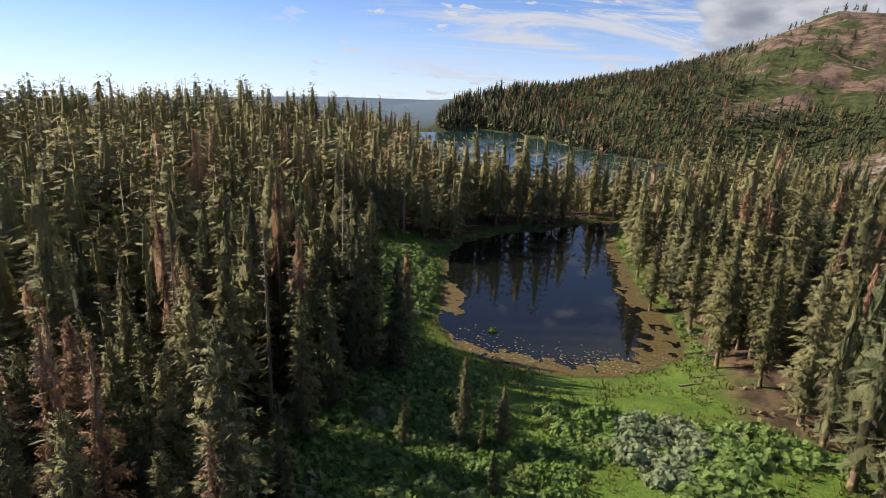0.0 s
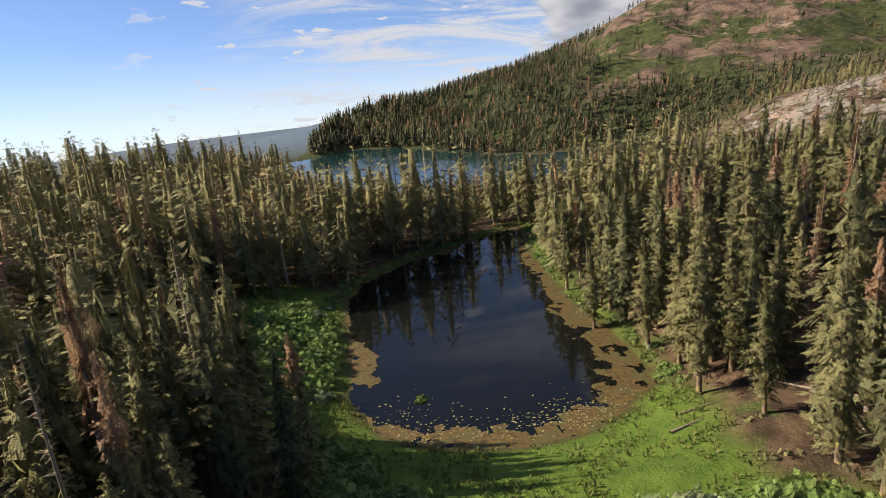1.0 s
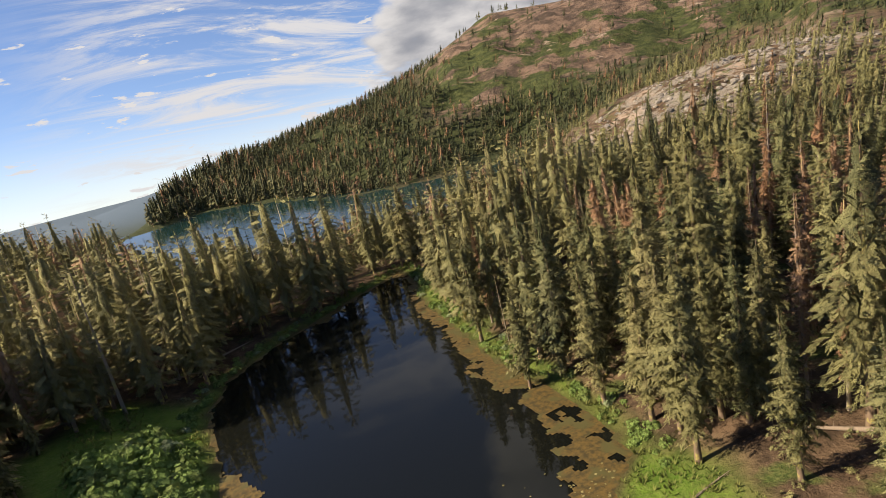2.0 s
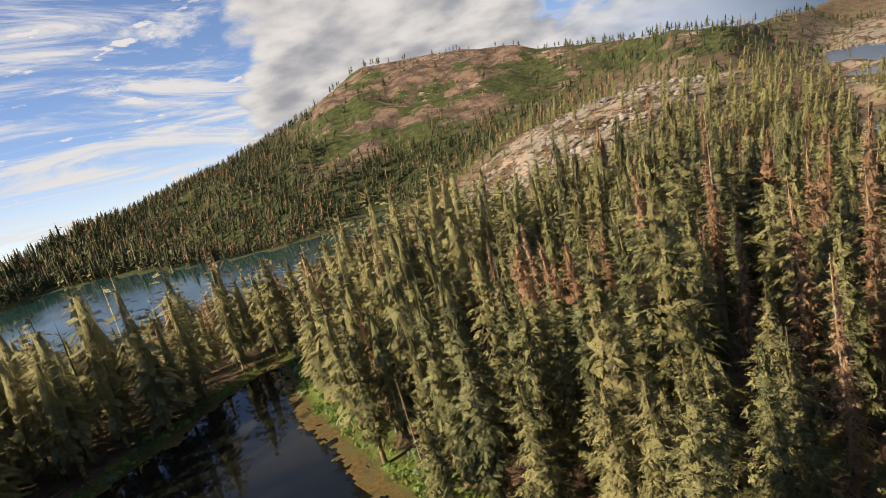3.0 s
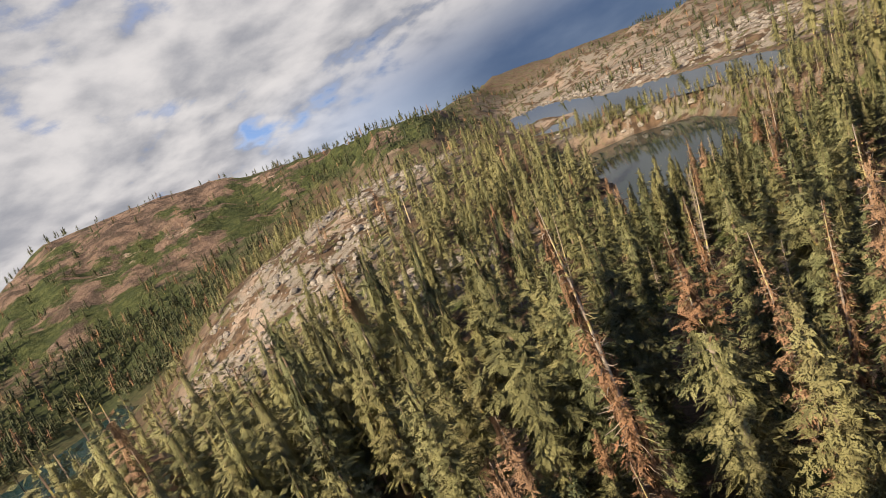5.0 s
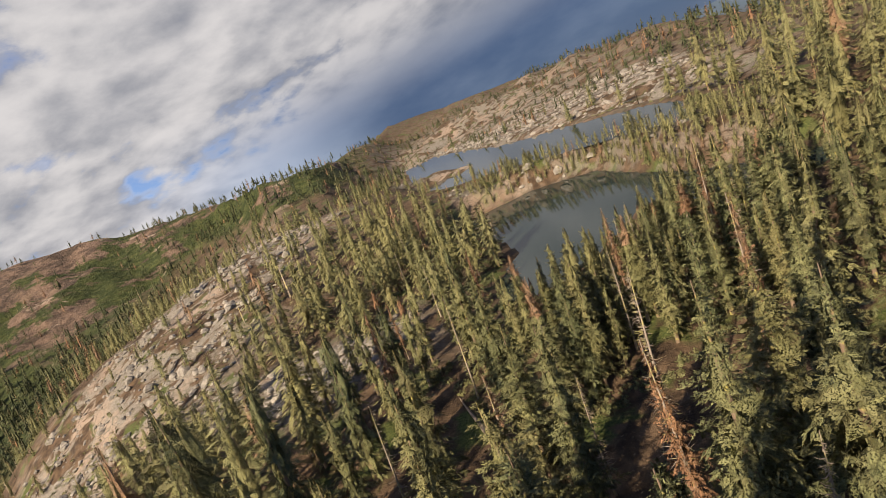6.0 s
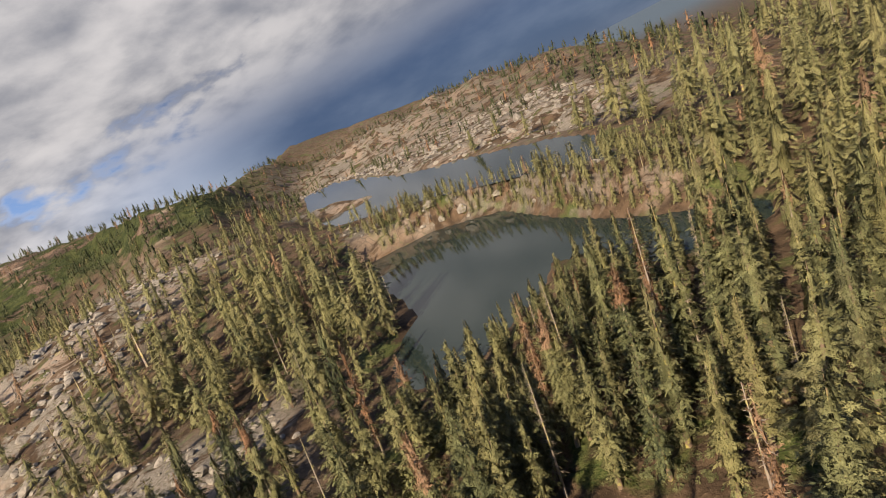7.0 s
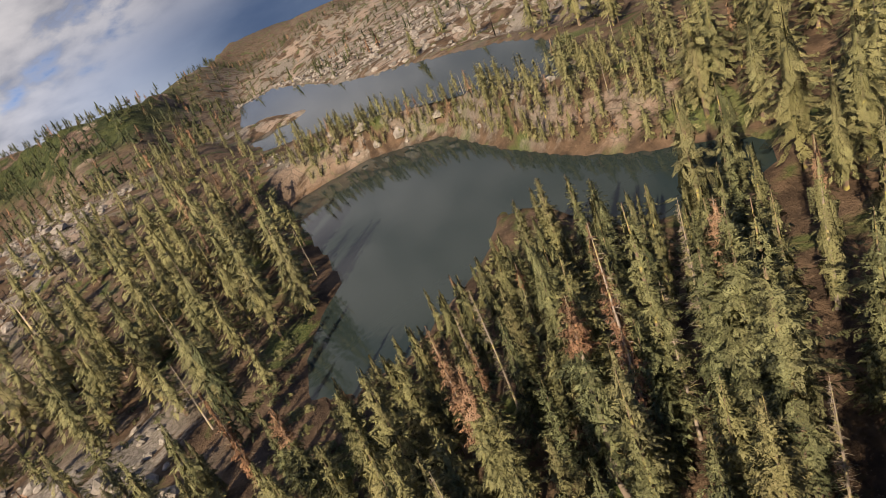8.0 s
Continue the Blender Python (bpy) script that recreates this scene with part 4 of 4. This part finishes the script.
for key, mat in (("willow_shrub", M_BUSH), ("brush_shrub", M_GREY)):
    shrub_sets[key] = [mesh_from(key, *bush(r, 210, 1.0, 0.95, 0.36), [mat]) for _ in range(4)]
SHRUB_LABEL = {"willow_shrub": "lush green willow shrub in the wet meadow", "brush_shrub": "grey-green leafy shrub beside the meadow"}
near_first = np.argsort(np.hypot(spots[:, 0] - 12, spots[:, 1] - 58))
for n, i in enumerate(near_first[:290]):
    key = "brush_shrub" if greyish[i] else "willow_shrub"
    x, y = spots[i]
    s = r.uniform(0.7, 1.5)
    ob = new(key, shrub_sets[key][int(r.integers(4))])
    ob.matrix_basis = Matrix.LocRotScale((x, y, float(land(x, y)) - 0.1), Euler((0, 0, r.random() * 6.28)), (s, s * r.uniform(0.8, 1.2), s * r.uniform(0.7, 1.2)))
    tagged(ob, SHRUB_LABEL[key], "shrub", "shrubs of the meadow")


def strew(name, label, category, pts, sizes, shapes, mats, pick, r, sink=0.1, zs=None):
    """Many small things as one mesh."""
    vs, fs, ms, count = [], [], [], 0
    z = land(pts[:, 0], pts[:, 1]) if zs is None else zs
    for k, (v, q) in enumerate(shapes):
        sel = np.nonzero(pick == k)[0]
        if not len(sel):
            continue
        a, s = r.random(len(sel)) * 2 * np.pi, sizes[sel][:, None]
        c, sn = np.cos(a)[:, None], np.sin(a)[:, None]
        X = (v[None, :, 0] * c - v[None, :, 1] * sn) * s + pts[sel, 0][:, None]
        Y = (v[None, :, 0] * sn + v[None, :, 1] * c) * s + pts[sel, 1][:, None]
        Z = v[None, :, 2] * s * r.uniform(0.7, 1.3, (len(sel), 1)) + z[sel][:, None] - sink * s
        vs.append(np.stack([X, Y, Z], -1).reshape(-1, 3))
        fs.append((q[None] + (np.arange(len(sel)) * len(v))[:, None, None]).reshape(-1, q.shape[1]) + count)
        ms.append(np.full(len(sel) * len(q), k % len(mats)))
        count += len(sel) * len(v)
    me = mesh_from(name, np.concatenate(vs), np.concatenate(fs), mats, False, np.concatenate(ms))
    return tagged(new(name, me), label, category, kind="stuff")


rim = r.uniform((-6, 72), (54, 176), (2600, 2))
rim_out = outline(rim[:, 0], rim[:, 1], POND, 1.0)
rim = rim[(rim_out > 0.3) & (rim_out < 3.5) & ((rim[:, 0] > 34) | (rim[:, 1] > 125))]
left = np.concatenate([spots[near_first[290:]], rim])
strew("thicket", "dense green willow thicket around the pond", "shrubs", left, np.r_[r.uniform(0.9, 1.8, len(left) - len(rim)), r.uniform(0.35, 0.9, len(rim))], [bush(r, 70, 1.0, 0.9, 0.52) for _ in range(4)], [M_BUSH, M_BUSH, M_BUSH, M_GREY],
      r.integers(0, 3, len(left)) + (r.random(len(left)) < 0.12), r)

# low brush and saplings under the trees
under = np.concatenate([r.uniform((-30, 20), (270, 250), (6000, 2)), r.uniform((105, 50), (170, 122), (2200, 2))])
meadow_at, rocky_at, _, _, _ = masks(under[:, 0], under[:, 1])
ok = (np.min([outline(under[:, 0], under[:, 1], p, w2) for p, _, w2, _ in LAKES], axis=0) > 1.5) & (meadow_at < 0.3) & (fbm(under[:, 0], under[:, 1], 18, 3) > 0.04)
under = under[ok]
strew("underbrush", "low green brush between the trunks", "shrubs", under, r.uniform(0.35, 1.0, len(under)), [bush(r, 22, 1.1, 0.6, 0.6) for _ in range(4)], [M_PINE, M_PINE, M_FIR, M_FIR], r.integers(0, 4, len(under)), r)


def stone(r, detail=2):
    bm = bmesh.new()
    bmesh.ops.create_icosphere(bm, subdivisions=detail, radius=1.0)
    off = Vector(r.random(3) * 50)
    for v in bm.verts:
        p = v.co.copy()
        k = 1 + 0.45 * noise.noise(p * 0.9 + off) + 0.2 * noise.noise(p * 2.3 + off)
        v.co = Vector((p.x * k * 1.1, p.y * k * 0.85, max(p.z, -0.35) * k * 0.62))
    me = bpy.data.meshes.new("boulder")
    bm.to_mesh(me)
    bm.free()
    me.materials.append(M_ROCK)
    return me


stones = [stone(r) for _ in range(7)]
field = r.uniform((95, 100), (270, 260), (4200, 2))
_, rocky_at, _, _, _ = masks(field[:, 0], field[:, 1])
dry_at = np.min([outline(field[:, 0], field[:, 1], p, w2) for p, _, w2, _ in LAKES], axis=0)
field = field[(rocky_at > 0.35 + 0.5 * r.random(len(field))) & (dry_at > 1) & (r.random(len(field)) < 0.55)]
field = field[np.argsort(np.hypot(field[:, 0] - 120, field[:, 1] - 120))]
for x, y in field[:280]:
    ob = new("boulder", stones[int(r.integers(7))])
    s = float(np.clip(r.lognormal(-0.5, 0.5), 0.3, 2.0))
    ob.matrix_basis = Matrix.LocRotScale((x, y, float(land(x, y)) + 0.12 * s), Euler((*r.normal(0, 0.15, 2), r.random() * 6.28)), (s, s, s * r.uniform(0.7, 1.2)))
    tagged(ob, "pale weathered granite boulder on the rocky slope", "boulder", "boulders on the granite slope")


def stone_arrays(me):
    v = np.empty(len(me.vertices) * 3, np.float32)
    me.vertices.foreach_get("co", v)
    f = np.empty(len(me.polygons) * 3, np.int32)
    me.loops.foreach_get("vertex_index", f)
    return v.reshape(-1, 3), f.reshape(-1, 3)


small = [stone_arrays(stone(r, 1)) for _ in range(5)]
rubble = np.concatenate([field[280:], r.uniform((110, 60), (480, 330), (11000, 2))])
_, rocky_at, _, _, _ = masks(rubble[:, 0], rubble[:, 1])
dry_at = np.min([outline(rubble[:, 0], rubble[:, 1], p, w2) for p, _, w2, _ in LAKES], axis=0)
rubble = rubble[(rocky_at > 0.55) & (dry_at > 0.5) & (r.random(len(rubble)) < 0.5)]
far_off = np.hypot(rubble[:, 0] - 80, rubble[:, 1] - 90)
strew("rubble", "granite blocks and slabs scattered over the slopes", "rocks", rubble, np.clip(r.lognormal(-0.9, 0.55, len(rubble)), 0.2, 1.4) * (1 + far_off / 450), small, [M_ROCK], r.integers(0, 5, len(rubble)), r, -0.05)


# fallen trunks
def log_thing(x, y, turn, long, radius):
    v, q = stem(long, radius, 9, 5, 0.12)
    v = v[:, [2, 0, 1]]
    t = merged((v, q), tuple_twigs(long, radius))
    ob = new("fallen_log", mesh_from("fallen_log", *t, [M_LOG], True))
    ex, ey = x + long * math.cos(radians(turn)), y + long * math.sin(radians(turn))
    z0, z1 = float(land(x, y)), float(land(ex, ey))
    ob.matrix_basis = Matrix.LocRotScale((x, y, z0 + radius * 0.8), Euler((0, -math.atan2(z1 - z0, long), radians(turn))), None)
    return tagged(ob, "bleached fallen log lying on the ground", "log", "fallen logs")


def tuple_twigs(long, radius):
    rr = np.random.default_rng(int(long * 10))
    v, q = twigs(rr, long, 7, 1.0, 0.3)
    return v[:, [2, 0, 1]], q


for x, y, turn, long, radius in ((31.0, 69.2, 8, 3.6, 0.12), (34.0, 72.4, -5, 3.8, 0.09), (71.5, 87.4, 56, 8.5, 0.28), (133.5, 85.6, 10, 9.0, 0.25), (132.3, 87.0, 12, 8.0, 0.2), (-6, 142, 12, 10, 0.25), (4, 147, 30, 8, 0.2),
                                 (88, 104, 80, 9, 0.24), (62, 92, 20, 7, 0.2), (48, 66, 120, 8, 0.24), (44, 60, 60, 6, 0.2), (120, 112, 30, 9, 0.25), (105, 99, 150, 8, 0.22), (176.5, 93.5, 70, 4.0, 0.12)):
    log_thing(x, y, turn, long, radius)

# ---- floating plants on the pond ----


def mat_material():
    m, n = material("pond_weed")
    pos = n.add("ShaderNodeNewGeometry").outputs["Position"]
    t = n.noise(pos, 1.6, 6.0, 0.65)
    col = n.mix(n.ramp(t, 0.35, 0.65), rgb(0.040, 0.030, 0.007), rgb(0.120, 0.078, 0.017))
    col = n.mix(n.ramp(n.noise(pos, 0.35, 4.0), 0.5, 0.65), col, rgb(0.07, 0.065, 0.018))
    finish(n, n.add("ShaderNodeBsdfPrincipled", {"Base Color": col, "Roughness": 0.8}).outputs[0])
    return m


M_WEED = mat_material()


def weed_sheet():
    """Brown weed along the shallow east and south margins, in a ragged sheet with holes."""
    step = 0.34
    gx, gy = np.meshgrid(np.arange(-3, 50, step), np.arange(72, 170, step))
    x, y = gx.ravel(), gy.ravel()
    s = -outline(x, y, POND, 1.0)
    east = smooth(x, 16, 26) * (1 - smooth(y, 120, 165) * 0.55)
    south = 1 - smooth(y, 80, 90)
    west = bump(x, y, 3, 102, 3.2, 6.5, 0, 1.0)
    width = 0.5 + 5.0 * np.maximum(east * (0.55 + 0.45 * (1 - smooth(y, 84, 125))), south * 0.75) + 5.5 * west
    keep = (s > -0.6) & (s < width + 3.2 * fbm(x, y, 3.5, 3)) & (fbm(x + 40, y, 1.6, 2) > -0.24 + 0.5 * smooth(s / np.maximum(width, 0.1), 0.45, 1.15))
    x, y = x[keep], y[keep]
    rr = np.random.default_rng(9)
    h = step * 0.62
    z = 0.025 + 0.03 * rr.random(len(x))
    v = np.stack([np.stack([x + dx * h * rr.uniform(0.8, 1.3, len(x)), y + dy * h * rr.uniform(0.8, 1.3, len(x)), z], 1) for dx, dy in ((-1, -1), (1, -1), (1, 1), (-1, 1))], 1)
    me = mesh_from("pond_weed", v.reshape(-1, 3), np.arange(len(x) * 4).reshape(-1, 4), [M_WEED])
    return tagged(new("pond_weed", me), "brown floating weed along the pond margin", "pond weed", kind="stuff")


weed_sheet()


def pad_material():
    m, n = material("lily_pad")
    isl = n.add("ShaderNodeNewGeometry").outputs["Random Per Island"]
    finish(n, n.add("ShaderNodeBsdfPrincipled", {"Base Color": n.mix(isl, rgb(0.13, 0.115, 0.04), rgb(0.30, 0.265, 0.12)), "Roughness": 0.5}).outputs[0])
    return m


pads = np.concatenate([r.normal((8, 80.5), (3.5, 1.8), (150, 2)), r.normal((24, 79), (6, 2.2), (420, 2)), r.normal((6, 86), (3.0, 2.5), (60, 2))])
pads = pads[outline(pads[:, 0], pads[:, 1], POND, 1.0) < -0.5]
disc = np.concatenate([[[0, 0, 0.0]], [[math.cos(k * 0.9), math.sin(k * 0.9), 0.02] for k in range(7)]]), np.array([[0, k, k + 1] for k in range(1, 7)])
strew("lily_pads", "scattered yellow-green lily pads on the pond", "lily pads", pads, r.uniform(0.06, 0.16, len(pads)), [disc], [pad_material()], np.zeros(len(pads), int), r, 0.0, np.full(len(pads), 0.06))
clump = new("pond_tussock", mesh_from("pond_tussock", *bush(r, 160, 0.8, 0.5, 0.4), [M_BUSH]))
clump.matrix_basis = pose(8.3, 88.8, -0.05)
tagged(clump, "small bright green tussock standing in the pond", "tussock")


# sedge tufts in the wet meadow and along the pond's banks
tufts = r.uniform((-16, 34), (50, 172), (16000, 2))
shore = outline(tufts[:, 0], tufts[:, 1], POND, 1.0)
wet = outline(tufts[:, 0], tufts[:, 1], MEADOW)
tufts = tufts[(shore > 0.15) & ((wet < 0) | (shore < 3.5 + 2.0 * fbm(tufts[:, 0], tufts[:, 1], 6, 2))) & (fbm(tufts[:, 0], tufts[:, 1], 4, 2) > -0.12)]


def tuft(r, blades):
    a = r.random(blades) * 2 * np.pi
    d = np.stack([np.cos(a) * 0.6, np.sin(a) * 0.6, np.ones(blades)], 1)
    d /= np.linalg.norm(d, axis=1)[:, None]
    side = np.stack([-np.sin(a), np.cos(a), 0 * a], 1)
    return kites(d * np.array([0.25, 0.25, 0.0]), d, side, r.uniform(0.6, 1.1, blades), np.full(blades, 0.11), r.uniform(0, 0.2, blades))


strew("sedge", "tufts of green sedge in the wet meadow", "grass", tufts, r.uniform(0.35, 0.75, len(tufts)), [tuft(r, 6) for _ in range(4)], [M_SEDGE], r.integers(0, 4, len(tufts)), r)
